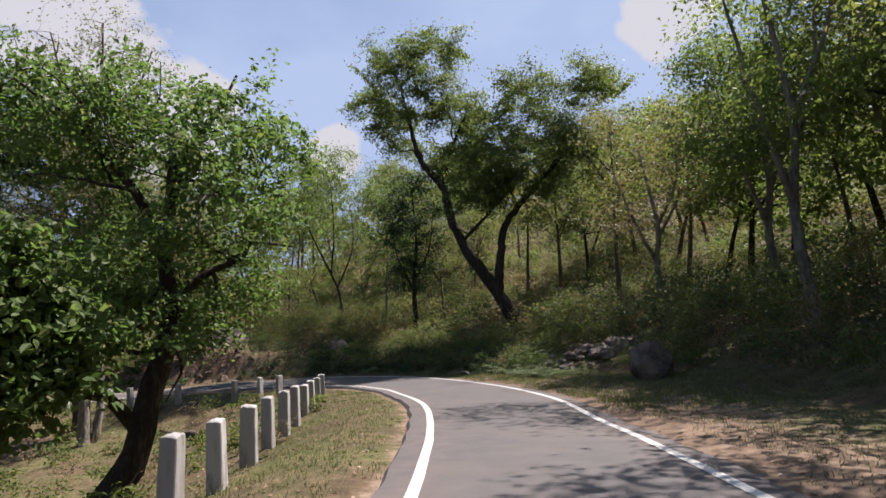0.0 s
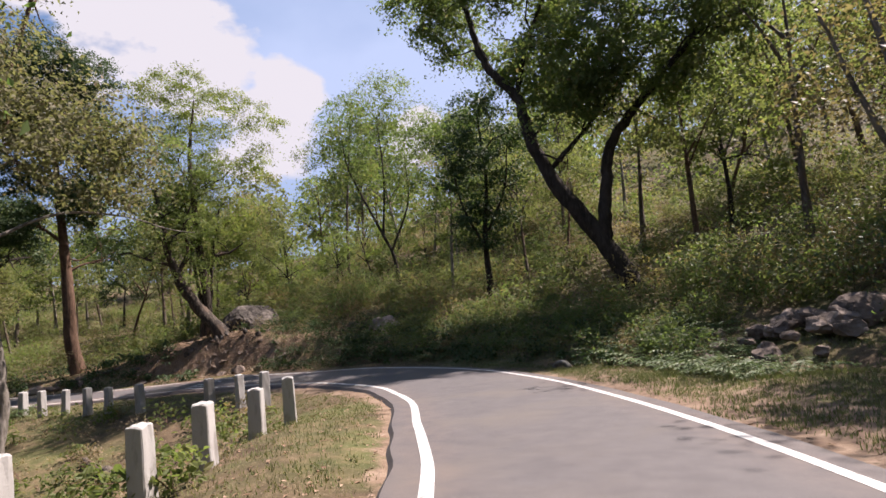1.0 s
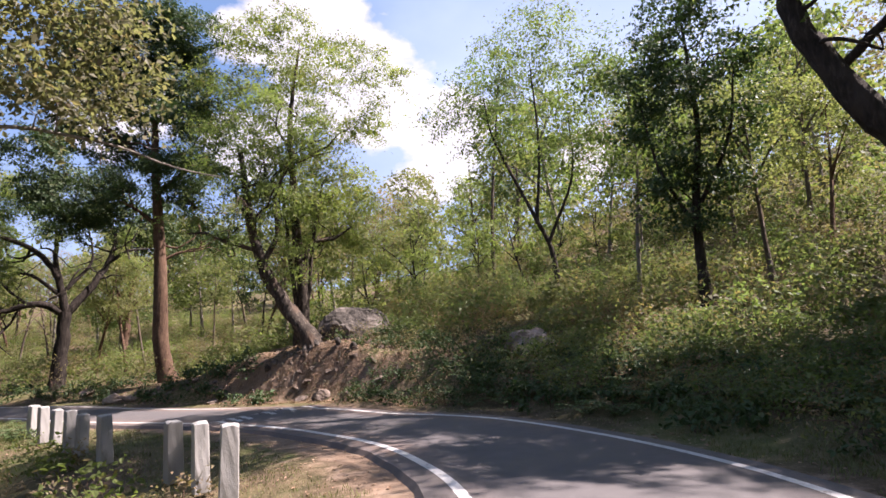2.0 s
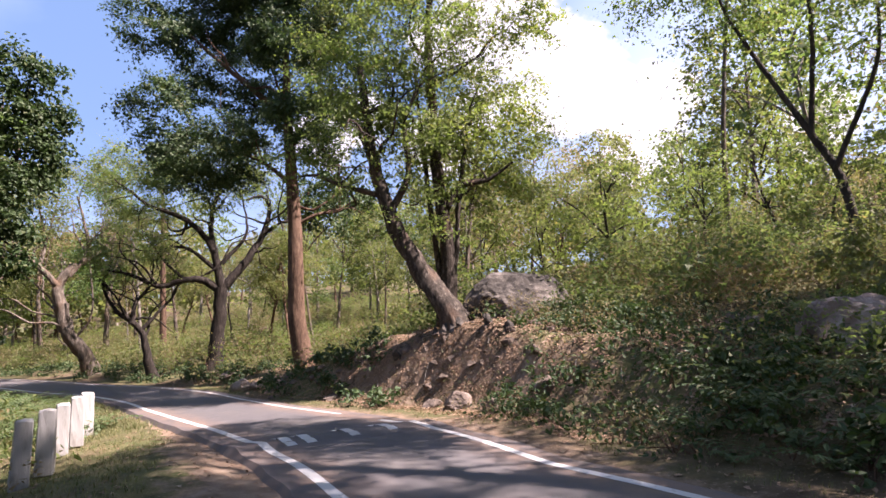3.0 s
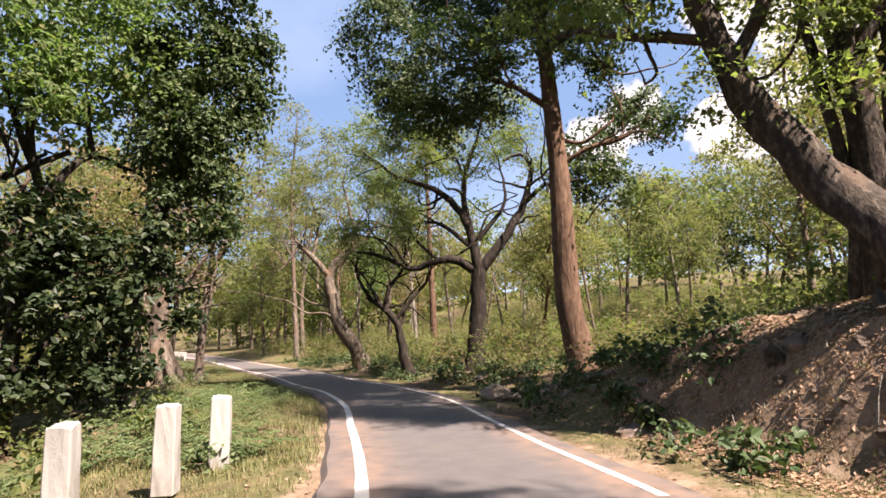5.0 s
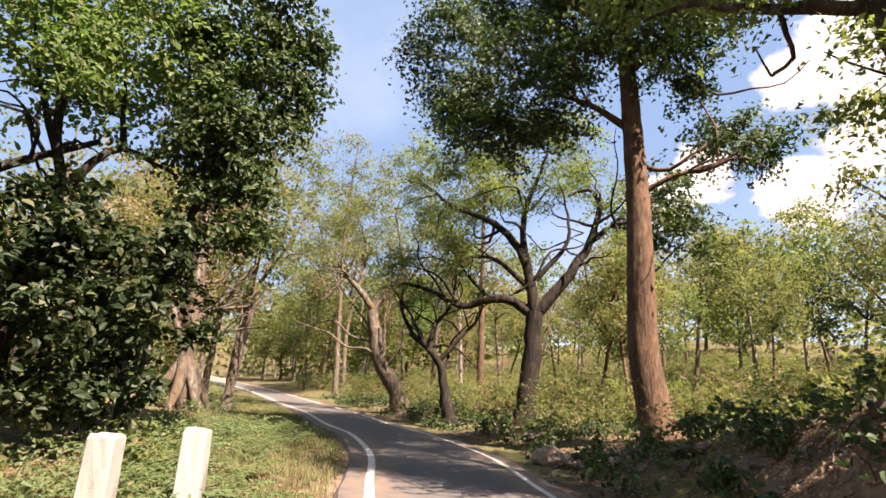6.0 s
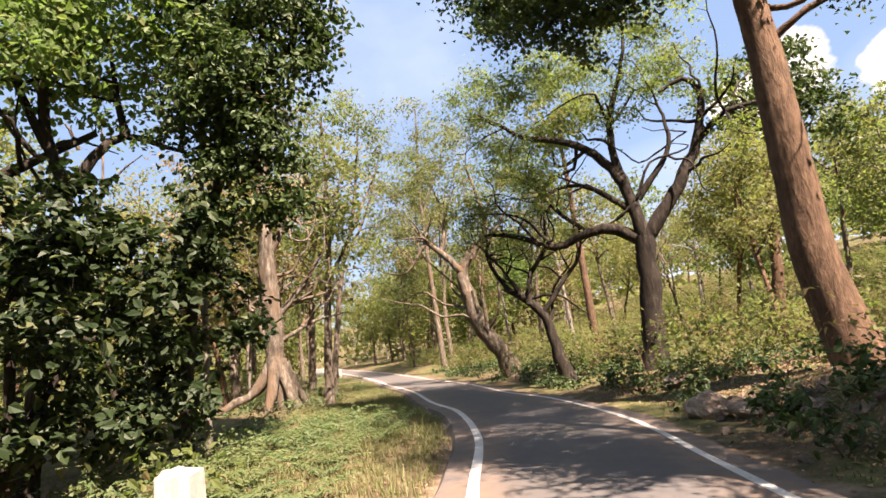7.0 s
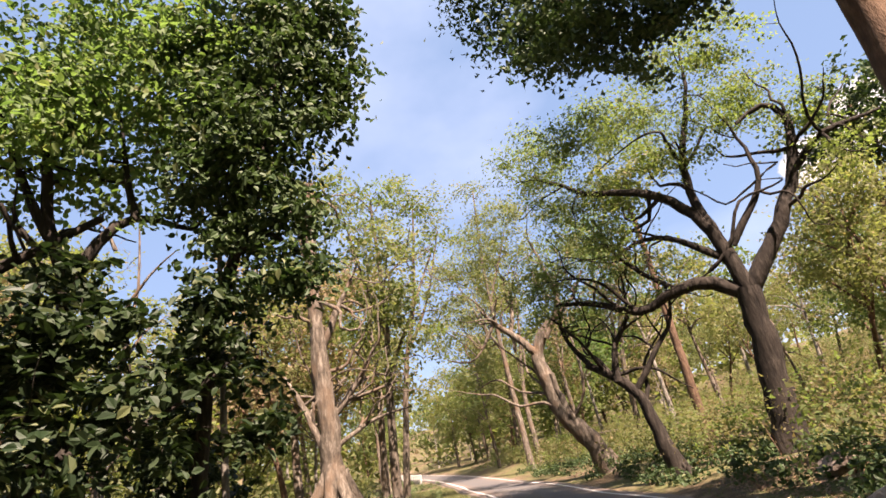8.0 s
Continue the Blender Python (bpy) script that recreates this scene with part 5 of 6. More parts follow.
for tx, ty, tall, sd, lf in ((-50.6, 21.0, 15, 81, LEAF_OLIVE), (-55.5, 15.5, 16, 82, LEAF_FRESH), (-63.0, 17.5, 18, 83, LEAF_OLIVE), (-67.0, 29.0, 18, 84, LEAF_OLIVE), (-72.0, 33.0, 19, 85, LEAF_MID), (-77.5, 27.0, 17, 86, LEAF_OLIVE), (-61.5, 36.5, 16, 87, LEAF_FRESH), (-44.5, 19.0, 12, 88, LEAF_DRY), (-86.0, 10.0, 18, 89, LEAF_OLIVE), (-92.0, 22.0, 18, 90, LEAF_MID)):
    z0, rg = ground_z(tx, ty), np.random.default_rng(sd)
    sway = rg.normal(size=(4, 2)) * 0.5
    top = (tx + sway[1, 0] * 2, ty + sway[1, 1] * 2, z0 + tall * 0.93)
    tree("tall pale-stemmed tree with thin feathery foliage beside the far road", (tx, ty, z0), [
        ([(tx, ty, z0 - 0.4), (tx + sway[0, 0], ty + sway[0, 1], z0 + tall * 0.3), (tx + sway[1, 0], ty + sway[1, 1], z0 + tall * 0.6), top], 0.24, 0.04),
        ([(tx + sway[0, 0], ty + sway[0, 1], z0 + tall * 0.34), (tx + sway[2, 0] * 4, ty + sway[2, 1] * 4, z0 + tall * 0.72)], 0.10, 0.03),
        ([(tx + sway[0, 0], ty + sway[0, 1], z0 + tall * 0.45), (tx + sway[3, 0] * 5, ty + sway[3, 1] * 5, z0 + tall * 0.85)], 0.10, 0.03),
    ], [(tx + rg.normal() * 1.7, ty + rg.normal() * 1.7, z0 + tall * (0.38 + 0.62 * k / 17), 1.0 + 0.5 * rg.random()) for k in range(18)],
        BARK_PALE, lf, sd, 4.5, 28, 0.22, 0.75, flare=1.3, small=True)

for tx, ty, sd, lf, hs, rich in ((13.0, 15.8, 61, LEAF_LIGHT, 1.42, 4), (12.8, 6.8, 62, LEAF_OLIVE, 1.28, 6), (13.4, 1.6, 63, LEAF_LIGHT, 1.2, 6), (15.2, 21.6, 66, LEAF_LIGHT, 1.15, 11), (17.4, 17.0, 67, LEAF_OLIVE, 1.2, 11), (12.4, 27.6, 64, LEAF_DRY, 1.0, 7)):
    z0 = ground_z(tx, ty)
    thin = lf is LEAF_DRY
    rg = np.random.default_rng(sd)
    tree("roadside tree on the slope with a rounded green crown" if not thin else "almost leafless forked tree on the slope", (tx, ty, z0), [
        ([(tx, ty, z0 - 0.4), (tx - 0.3, ty + 0.2, z0 + 2.6 * hs), (tx - 0.2, ty, z0 + 5.0 * hs), (tx - 0.8, ty + 0.3, z0 + 9.0 * hs)], 0.20, 0.06),
        ([(tx - 0.3, ty + 0.2, z0 + 2.8 * hs), (tx - 1.7, ty - 0.6, z0 + 5.4 * hs), (tx - 2.6, ty - 1.0, z0 + 7.6 * hs)], 0.12, 0.04),
        ([(tx - 0.2, ty, z0 + 4.2 * hs), (tx + 1.2, ty + 0.9, z0 + 6.2 * hs), (tx + 1.9, ty + 1.6, z0 + 8.0 * hs)], 0.11, 0.04),
        ([(tx - 0.2, ty, z0 + 4.8 * hs), (tx + 0.4, ty - 1.4, z0 + 6.8 * hs), (tx + 0.2, ty - 2.2, z0 + 8.2 * hs)], 0.10, 0.04),
    ], [(tx - 0.5 + (1.4 + 0.07 * k) * math.cos(a), ty + (1.4 + 0.07 * k) * math.sin(a), z0 + h * hs, 1.3) for k, (a, h) in enumerate(zip(rg.random(26) * 6.28, 4.6 + 6.0 * rg.random(26)))],
        BARK_GREY, lf, sd, rich, 8 if thin else 22, 0.15, 0.55, small=True)


# ---------------------------------------------------------------- woods behind
def wood_tree(seed, tall, wide_r, lean, bark, leaf, clumps, each, size, bare=False, coarse=False, low=0.30):
    """A tree of the woods, at the origin."""
    rng = np.random.default_rng(seed)
    fork = tall * (0.35 + 0.2 * rng.random())
    tx, ty = rng.normal(size=2) * lean * tall * 1.8
    trunk = [(0, 0, -0.5), (tx * 0.25, ty * 0.25, fork * 0.5), (tx * 0.6, ty * 0.6, fork), (tx, ty, tall * 0.72), (tx * 1.1, ty * 1.1, tall * 0.92)]
    paths = [(trunk, 0.011 * tall + 0.03, 0.03)]
    blobs = []
    for k in range(clumps):
        a = k * 2.4 + rng.random()
        f = (k + 0.5) / clumps
        rr = wide_r * math.sin(math.pi * (0.22 + 0.68 * f)) * (0.55 + 0.5 * rng.random())
        c = (tx * 0.8 + math.cos(a) * rr, ty * 0.8 + math.sin(a) * rr, tall * (low + (0.96 - low) * f ** 0.85))
        blobs.append((*c, tall * 0.085 * (0.6 + 0.9 * rng.random())))
        if k % 2 == 0:
            z0 = max(fork * 0.9, c[2] - rr * 1.1)
            paths.append(([(tx * 0.6, ty * 0.6, z0), ((tx * 0.6 + c[0]) / 2, (ty * 0.6 + c[1]) / 2, (z0 + c[2]) / 2 + 0.3), c], 0.05 + 0.003 * tall, 0.02))
    return tree("", (0, 0, 0), paths, blobs, bark, leaf, seed, (2.6 if coarse else 5.5) if not bare else 10, each, size, 0.85 if coarse else 0.6, 0.55, 5, 1.5, up=0.35, limbs_apart=False, small=True)


NEAR_KINDS = [
    (wood_tree(101, 11, 3.6, 0.03, BARK_GREY, LEAF_MID, 13, 42, 0.17), "leafy green woodland tree on the slope", 0.12),
    (wood_tree(102, 13, 3.2, 0.05, BARK_BROWN, LEAF_OLIVE, 14, 40, 0.14, low=0.46), "tall olive green woodland tree", 0.28),
    (wood_tree(103, 9, 3.4, 0.06, BARK_DARK, LEAF_LIGHT, 12, 44, 0.16), "bright green woodland tree", 0.30),
    (wood_tree(104, 12, 2.6, 0.04, BARK_PALE, LEAF_OLIVE, 12, 36, 0.13, low=0.46), "thinly leaved woodland tree with a pale stem", 0.16),
    (wood_tree(105, 10, 3.0, 0.05, BARK_DARK, LEAF_DEEP, 13, 44, 0.17), "dark green woodland tree", 0.02),
    (wood_tree(106, 11, 3.0, 0.06, BARK_GREY, LEAF_DRY, 10, 24, 0.13, low=0.4), "half-bare woodland tree with dry brown leaves", 0.11),
    (wood_tree(107, 12, 3.0, 0.04, BARK_PALE, LEAF_DRY, 9, 0, 0.2, True), "leafless woodland tree with fine grey twigs", 0.07),
]
FAR_KINDS = [
    (wood_tree(111, 12, 3.6, 0.03, BARK_GREY, LEAF_MID, 14, 44, 0.215, False, True), "leafy green tree farther back in the woods", 0.30),
    (wood_tree(112, 13, 3.2, 0.05, BARK_PALE, LEAF_OLIVE, 14, 42, 0.21, False, True), "olive green tree farther back in the woods", 0.40),
    (wood_tree(113, 11, 3.4, 0.05, BARK_BROWN, LEAF_LIGHT, 13, 44, 0.21, False, True), "bright green tree farther back in the woods", 0.30),
]
KEEP_OFF = [(5.3, 36, 4), (1, 36, 4), (-4.9, 43.5, 2.5), (-9.5, 45.8, 3), (-19, 38.5, 3.5), (-17, 41, 3.5), (-27, 37, 4), (-29, 33, 4), (-35.7, 36.7, 5), (-37, 33.5, 3), (-44.5, 31.5, 4), (-37, 24, 4.5), (-26, 24, 4.5), (-6, 10, 4.5), (-6.3, 6.5, 3), (-15.4, 22, 3), (8.2, 17, 3), (6.5, 21, 3), (13, 15.8, 3), (15.2, 21.6, 3), (17.4, 17, 3), (12.4, 6.8, 3.5), (13, 1.6, 3.5), (12.4, 27.6, 3), (-10, 41, 5), (-4, 38.5, 5), (-16.5, 50, 6), (-12, 53, 4), (17.8, 26.4, 4), (-35, 46, 3.5), (-31, 42, 4), (-39, 48, 4.5), (-13.5, 43, 4), (-14.5, 47, 3), (-22.5, 57, 6), (-20.3, 44.2, 3.5), (-14.2, 57, 4.5)]


def scatter(count, box, gap, seed, ok):
    """Random places in a plan box, kept apart from one another, where ok(side, edge distance, x, y) allows."""
    rng = np.random.default_rng(seed)
    x = box[0] + (box[1] - box[0]) * rng.random(count * 30)
    y = box[2] + (box[3] - box[2]) * rng.random(count * 30)
    near, dist = by_road(x, y)
    keep = ok(dist, np.abs(dist) - SIDE[near, 0], x, y)
    out = np.zeros((0, 2))
    for p in np.stack([x, y], 1)[keep]:
        if len(out) == 0 or np.min(((out - p) ** 2).sum(1)) > gap * gap:
            out = np.vstack([out, p])
            if len(out) >= count:
                break
    return out


def clear(x, y, more=0.0):
    free = np.ones(len(x), bool)
    for a, b, r in KEEP_OFF:
        free &= (x - a) ** 2 + (y - b) ** 2 > (r + more) ** 2
    return free


spots = [
    (scatter(52, (-30, 40, -20, 75), 4.2, 201, lambda d, e, x, y: (d > 0) & (e > 10.0) & (e < 27) & clear(x, y)), NEAR_KINDS, 0.55, 0.65),
    (scatter(52, (-45, 70, -30, 100), 4.8, 204, lambda d, e, x, y: (d > 0) & (e > 27) & (e < 60)), FAR_KINDS, 0.85, 0.45),
    (scatter(34, (-75, -26, 5, 70), 4.4, 202, lambda d, e, x, y: (d > 0) & (e > 9.5) & (e < 30) & clear(x, y)), NEAR_KINDS, 0.5, 0.65),
    (scatter(36, (-125, -30, -10, 90), 4.6, 205, lambda d, e, x, y: (d > 0) & ((e > 28) | (x < -70) & (e > 5)) & (e < 60) & clear(x, y)), FAR_KINDS, 0.8, 0.5),
    (scatter(26, (-60, -8, -25, 24), 4.8, 203, lambda d, e, x, y: (d < 0) & (e > 7.5) & (e < 22) & clear(x, y) & ((x < -29) | (y < 14) & (x < -12))), NEAR_KINDS, 0.5, 0.65),
    (scatter(20, (-48, -27, 0, 20), 3.4, 207, lambda d, e, x, y: (d < 0) & (e > 6.5) & clear(x, y)), NEAR_KINDS, 0.45, 0.4),
    (scatter(28, (-120, -8, -45, 20), 5.4, 206, lambda d, e, x, y: (d < 0) & ((e > 22) | (x < -62) & (e > 5)) & (e < 55) & clear(x, y)), FAR_KINDS, 0.9, 0.7),
]
spots.append((np.array([(-17.2, 46.0), (-14.6, 48.4), (-11.8, 48.8), (-19.0, 49.2), (-15.8, 52.6), (-11.4, 53.0), (-20.6, 46.2), (-22.0, 43.4), (-8.0, 50.5)]), [NEAR_KINDS[2]], 0.45, 0.2))
# extra trees added up the slope to shade the hillside, several out of view
spots.append((np.array([(15.8, 25.6), (19.6, 12.4), (20.4, 20.6), (16.2, 11.6), (18.6, 26.8), (22.0, 16.0), (17.0, 30.6), (21.6, 24.2)]), [NEAR_KINDS[0], NEAR_KINDS[2]], 1.0, 0.3))
spots.append((np.array([(-74.0, 25.0), (-84.0, 25.5), (-95.0, 22.5), (-101.0, 16.5), (-92.0, 6.5), (-108.0, 21.0), (-114.0, 11.0), (-104.0, 4.0)]), FAR_KINDS, 0.75, 0.3))
rng = np.random.default_rng(77)
THIN = [0.08, 0.14, 0.08, 0.36, 0.02, 0.16, 0.16]
for at_i, (plan, kinds, s_lo, s_var) in enumerate(spots):
    share = np.array(THIN if at_i in (2, 4) else [k[2] for k in kinds])
    for (tx, ty), tz in zip(plan, land(plan[:, 0], plan[:, 1])):
        proto, label, _ = kinds[int(rng.choice(len(kinds), p=share / share.sum()))]
        ob = copy_thing(proto, Matrix())
        ob.matrix_basis = pose(tx, ty, tz, rng.normal() * 2.5, rng.normal() * 2.5, rng.random() * 360) @ Matrix.Scale(s_lo + s_var * rng.random(), 4)
        tagged(ob, label, "tree", "woods along the road")
for proto, _, _ in NEAR_KINDS + FAR_KINDS:
    for o in list(proto.children_recursive) + [proto]:
        bpy.data.objects.remove(o)


far_rng = np.random.default_rng(601)
FAR_PLAN = [(620, 66, 75, 0, 6.283), (260, 140, 110, 2.3, 1.9), (150, 72, 60, 2.75, 1.0)]
far_pts = []
for count, r_near, r_more, a_lo, a_more in FAR_PLAN:
    a, r = a_lo + a_more * far_rng.random(count), r_near + r_more * far_rng.random(count)
    far_pts.append(np.stack([-16 + r * np.cos(a), 24 + r * np.sin(a)], 1))
far_pts = np.vstack(far_pts)
fn, fd = by_road(far_pts[:, 0], far_pts[:, 1])
far_pts = far_pts[(np.abs(fd) > 6) | (far_pts[:, 0] < -112)]
far_at = []
for (x, y), g in zip(far_pts, land(far_pts[:, 0], far_pts[:, 1])):
    h = 8 + 7 * far_rng.random()
    c = np.stack([far_rng.normal(size=8) * 1.7, far_rng.normal(size=8) * 1.7, h * (0.05 + 0.88 * far_rng.random(8))], 1)
    far_at.append(c[far_rng.integers(0, 8, 72)] + far_rng.normal(size=(72, 3)) * (1.0, 1.0, 0.8) + (x, y, g))
fv, ff = leaves(np.vstack(far_at), 1.0, far_rng, 0.7, 0.6, small=True)
tagged(new("far_woods", mesh_of("far_woods", fv, [ff], LEAF_OLIVE)), "distant green woods on the surrounding hills", "woods", kind="stuff")


# ---------------------------------------------------------------- shrubs and low growth
def growth(name, label, plan, leaf, seed, per, size, radius, tall, wide=0.5, up=0.45, stems=True, fine=False):
    """Low growth: each plant a few rounded heads, with leaves turned outwards over them and loose sprigs above."""
    rng = np.random.default_rng(seed)
    per = per if fine else int(per * 2.3)
    z = land(plan[:, 0], plan[:, 1])
    pieces, at_all, ways = [], [], []
    for (x, y), g in zip(plan, z):
        r, h = radius * (0.55 + 0.9 * rng.random()), tall * (0.5 + 0.9 * rng.random())
        k = 4 + int(rng.integers(4))
        c = np.stack([rng.normal(size=k) * r * 0.52, rng.normal(size=k) * r * 0.52, h * (0.12 + 0.62 * rng.random(k))], 1)
        head = r * (0.30 + 0.35 * rng.random(k))
        which = rng.integers(0, k, per)
        d = unit(rng.normal(size=(per, 3)) + (0, 0, 0.35))
        reach = 0.62 + 0.42 * rng.random((per, 1)) ** 0.7 + np.where(rng.random((per, 1)) < 0.10, 0.5 * rng.random((per, 1)), 0)
        at = c[which] + d * head[which][:, None] * reach * (1.0, 1.0, min(1.1, 0.5 + 0.45 * h / r))
        at[:, 2] = np.abs(at[:, 2]) + 0.03
        at_all.append(at + (x, y, g))
        ways.append(d)
        if stems:
            for q in c[:2]:
                pieces.append(tube(np.array([(0, 0, -0.05), q * (0.4, 0.4, 0.6), q]) + (x, y, g), [0.014, 0.010, 0.005], 3))
    v, f = leaves(np.vstack(at_all), size if fine else size * 0.62, rng, wide, up, 0.25, fine, out=np.vstack(ways), small=not fine)
    ob = new(name, mesh_of(name, v, [f], leaf))
    if pieces:
        sv, sf = joined(pieces)
        part("stems", mesh_of("stems", sv, sf, BARK_BROWN), BARK_BROWN, ob)
    return tagged(ob, label, "undergrowth", kind="stuff")


BARE = [(-16.3, 38.6, 2.2), (-15.8, 37.6, 1.8), (-17, 37.0, 2.6), (-14.6, 36.4, 1.8), (-19.2, 37.4, 2.0), (7.5, 23.6, 2.8), (8.0, 16.3, 2.0), (6.3, 20.5, 1.8), (-19.0, 38.6, 1.2), (5.3, 36.0, 0.8), (-26.9, 34.8, 1.0), (-10.0, 35.0, 2.4), (-12.4, 35.6, 2.4), (-8.4, 38.2, 1.6), (-6.5, 34.0, 1.2), (5.0, 34.6, 2.0)]


def open_ground(x, y):
    free = np.ones(len(x), bool)
    for a, b, r in BARE:
        free &= (x - a) ** 2 + (y - b) ** 2 > r * r
    return free


rare = lambda x, y: waves(x, y, 1.7, 12)  # noqa: E731
outer = lambda lo, hi: (lambda d, e, x, y: (d > 0) & (e > lo + SIDE[by_road(x, y)[0], 1]) & (e < hi))  # noqa: E731
slope_a = scatter(430, (-24, 34, -6, 66), 1.1, 301, lambda d, e, x, y: outer(4.5, 34)(d, e, x, y) & open_ground(x, y))
slope_b = scatter(330, (-24, 30, -6, 60), 1.0, 302, lambda d, e, x, y: outer(4.5, 28)(d, e, x, y) & open_ground(x, y))
slope_c = scatter(340, (-26, 16, -6, 46), 0.6, 309, lambda d, e, x, y: outer(0.7, 8.0)(d, e, x, y) & open_ground(x, y) & ((x > -19.5) | (e > 5.5)))
growth("tan_scrub", "brownish olive scrub covering the slope", slope_a[2::3], LEAF_TAN, 425, 165, 0.22, 1.5, 1.4, 0.5)
slope_a = np.vstack([slope_a[0::3], slope_a[1::3]])
growth("olive_shrubs", "yellow-green scrub covering the slope", slope_a, LEAF_OLIVE, 401, 165, 0.24, 1.5, 1.5, 0.6)
growth("dry_scrub", "dry brown scrub and dead stems on the slope", slope_b[0::2], LEAF_DRY, 402, 140, 0.19, 1.25, 1.2, 0.4)
growth("green_scrub", "green leafy scrub on the slope", slope_b[1::2], LEAF_MID, 403, 180, 0.24, 1.4, 1.5, 0.6)
growth("roadside_scrub", "low leafy scrub on the bank above the verge", slope_c[0::2], LEAF_MID, 410, 170, 0.14, 0.8, 0.75, 0.55)
growth("roadside_olive_scrub", "low yellow-green weeds on the bank above the verge", slope_c[1::4], LEAF_OLIVE, 411, 170, 0.13, 0.8, 0.7, 0.5)
growth("roadside_dry_scrub", "dry weeds on the bank above the verge", slope_c[3::4], LEAF_DRY, 412, 120, 0.12, 0.75, 0.6, 0.4)
upper = scatter(330, (-40, 62, -25, 95), 2.0, 317, lambda d, e, x, y: (d > 0) & (e > 26) & (e < 68))
growth("hill_scrub", "dark green scrub under the trees high on the hill", upper[0::2], LEAF_MID, 422, 60, 0.50, 2.6, 2.2, 0.6, stems=False)
growth("hill_scrub", "olive scrub under the trees high on the hill", upper[1::2], LEAF_TAN, 423, 60, 0.48, 2.6, 2.2, 0.6, stems=False)
growth("dry_scrub", "rounded brown bushes on the slope beside the boulder", scatter(14, (-15.5, -5, 39.0, 44.5), 1.6, 318, lambda d, e, x, y: (d > 0) & open_ground(x, y)), LEAF_DRY, 424, 340, 0.13, 1.2, 1.7, 0.4)
thicket = scatter(130, (6, 26, -4, 36), 1.05, 313, lambda d, e, x, y: (d > 0) & (e > np.where(y < 12, 7.4, 6.8)) & (e < 13.5) & open_ground(x, y) & ((x - 5) ** 2 + (y - 36) ** 2 > 16))
mounds = scatter(60, (-15.0, -4.5, 39.6, 46.5), 1.0, 316, lambda d, e, x, y: (d > 0) & open_ground(x, y) & ((x + 9) ** 2 + (y - 45.6) ** 2 > 1.2))
growth("olive_shrubs", "rounded olive bushes on the slope beside the boulder", mounds[0::2], LEAF_OLIVE, 420, 380, 0.14, 1.35, 2.0, 0.5)
growth("green_scrub", "rounded green bushes on the slope beside the boulder", mounds[1::3], LEAF_MID, 421, 380, 0.14, 1.35, 1.9, 0.5)
growth("olive_shrubs", "dense green thicket on the steep slope above the verge", thicket[0::3], LEAF_MID, 417, 330, 0.17, 1.35, 2.3, 0.5)
growth("dry_scrub", "dense brown thicket on the steep slope above the verge", thicket[1::3], LEAF_DRY, 418, 300, 0.15, 1.3, 1.9, 0.4)
growth("green_scrub", "dense dark green thicket on the steep slope above the verge", thicket[2::3], LEAF_DEEP, 419, 330, 0.16, 1.35, 2.2, 0.5)
far_a = scatter(560, (-85, -24, 14, 72), 1.0, 303, lambda d, e, x, y: (d > 0) & (e > 3.2) & (e < 40))
growth("meadow_scrub", "pale green scrub under the trees beyond the bend", far_a[0::3], LEAF_OLIVE, 404, 160, 0.22, 1.7, 1.25, 0.5)
growth("far_tall_scrub", "yellow-green bushes under the trees beyond the bend", far_a[1::3], LEAF_LIGHT, 405, 165, 0.21, 1.7, 1.4, 0.5)
growth("meadow_dry_scrub", "brown and tan scrub under the trees beyond the bend", far_a[2::3], LEAF_TAN, 426, 165, 0.20, 1.6, 1.3, 0.45)
bank = scatter(170, (-60, 6, 16, 42), 0.6, 304, lambda d, e, x, y: (d > 0) & (e > SIDE[by_road(x, y)[0], 1] - 0.1) & (e < SIDE[by_road(x, y)[0], 1] + 3.6) & ((x > -19) | (x < -28) | (rare(x, y) > 0.22)) & ~((x < -13.6) & (x > -19.6) & (e < 4.6)) & open_ground(x, y))
foot = scatter(16, (-25, -16, 32, 38), 0.4, 311, lambda d, e, x, y: (d > 0) & (e > 1.3) & (e < 3.6) & ((x < -19.4) | (e < 2.3)))
growth("bank_plants", "dark green broad-leaved plants at the foot of the cut bank", foot, LEAF_DEEP, 414, 90, 0.13, 0.42, 0.55, 0.6, fine=True)
weeds = scatter(230, (-17.6, -6, 32, 39.5), 0.36, 312, lambda d, e, x, y: (d > 0) & (e > np.where(x < -13.2, 3.9, 1.5)) & (e < 7.5))
growth("bank_plants", "sparse dark green plants among the litter on the bank", weeds[0::2], LEAF_DEEP, 415, 60, 0.10, 0.45, 0.5, 0.6, fine=True)
shade = scatter(28, (-13.6, -7.5, 32.5, 37.5), 0.42, 319, lambda d, e, x, y: (d > 0) & (e > 1.5) & (e < 5.5))
growth("bank_plants", "dark green weeds crowding the shaded end of the bank", shade, LEAF_DEEP, 427, 80, 0.095, 0.55, 0.5, 0.5, fine=True)
growth("dry_scrub", "sparse brown dead plants on the bank", weeds[1::3], LEAF_DRY, 416, 60, 0.10, 0.5, 0.6, 0.35)
growth("bank_plants", "dark green leafy plants along the foot of the bank", bank, LEAF_DEEP, 406, 90, 0.12, 0.42, 0.45, 0.6, fine=True)
inner = scatter(240, (-24, -2.5, -4, 28), 0.8, 305, lambda d, e, x, y: (d < 0) & (e > 2.9) & (e < 15))
growth("hollow_scrub", "mixed green weeds in the hollow inside the bend", inner[0::3], LEAF_MID, 407, 130, 0.12, 0.55, 0.6, 0.55, fine=True)
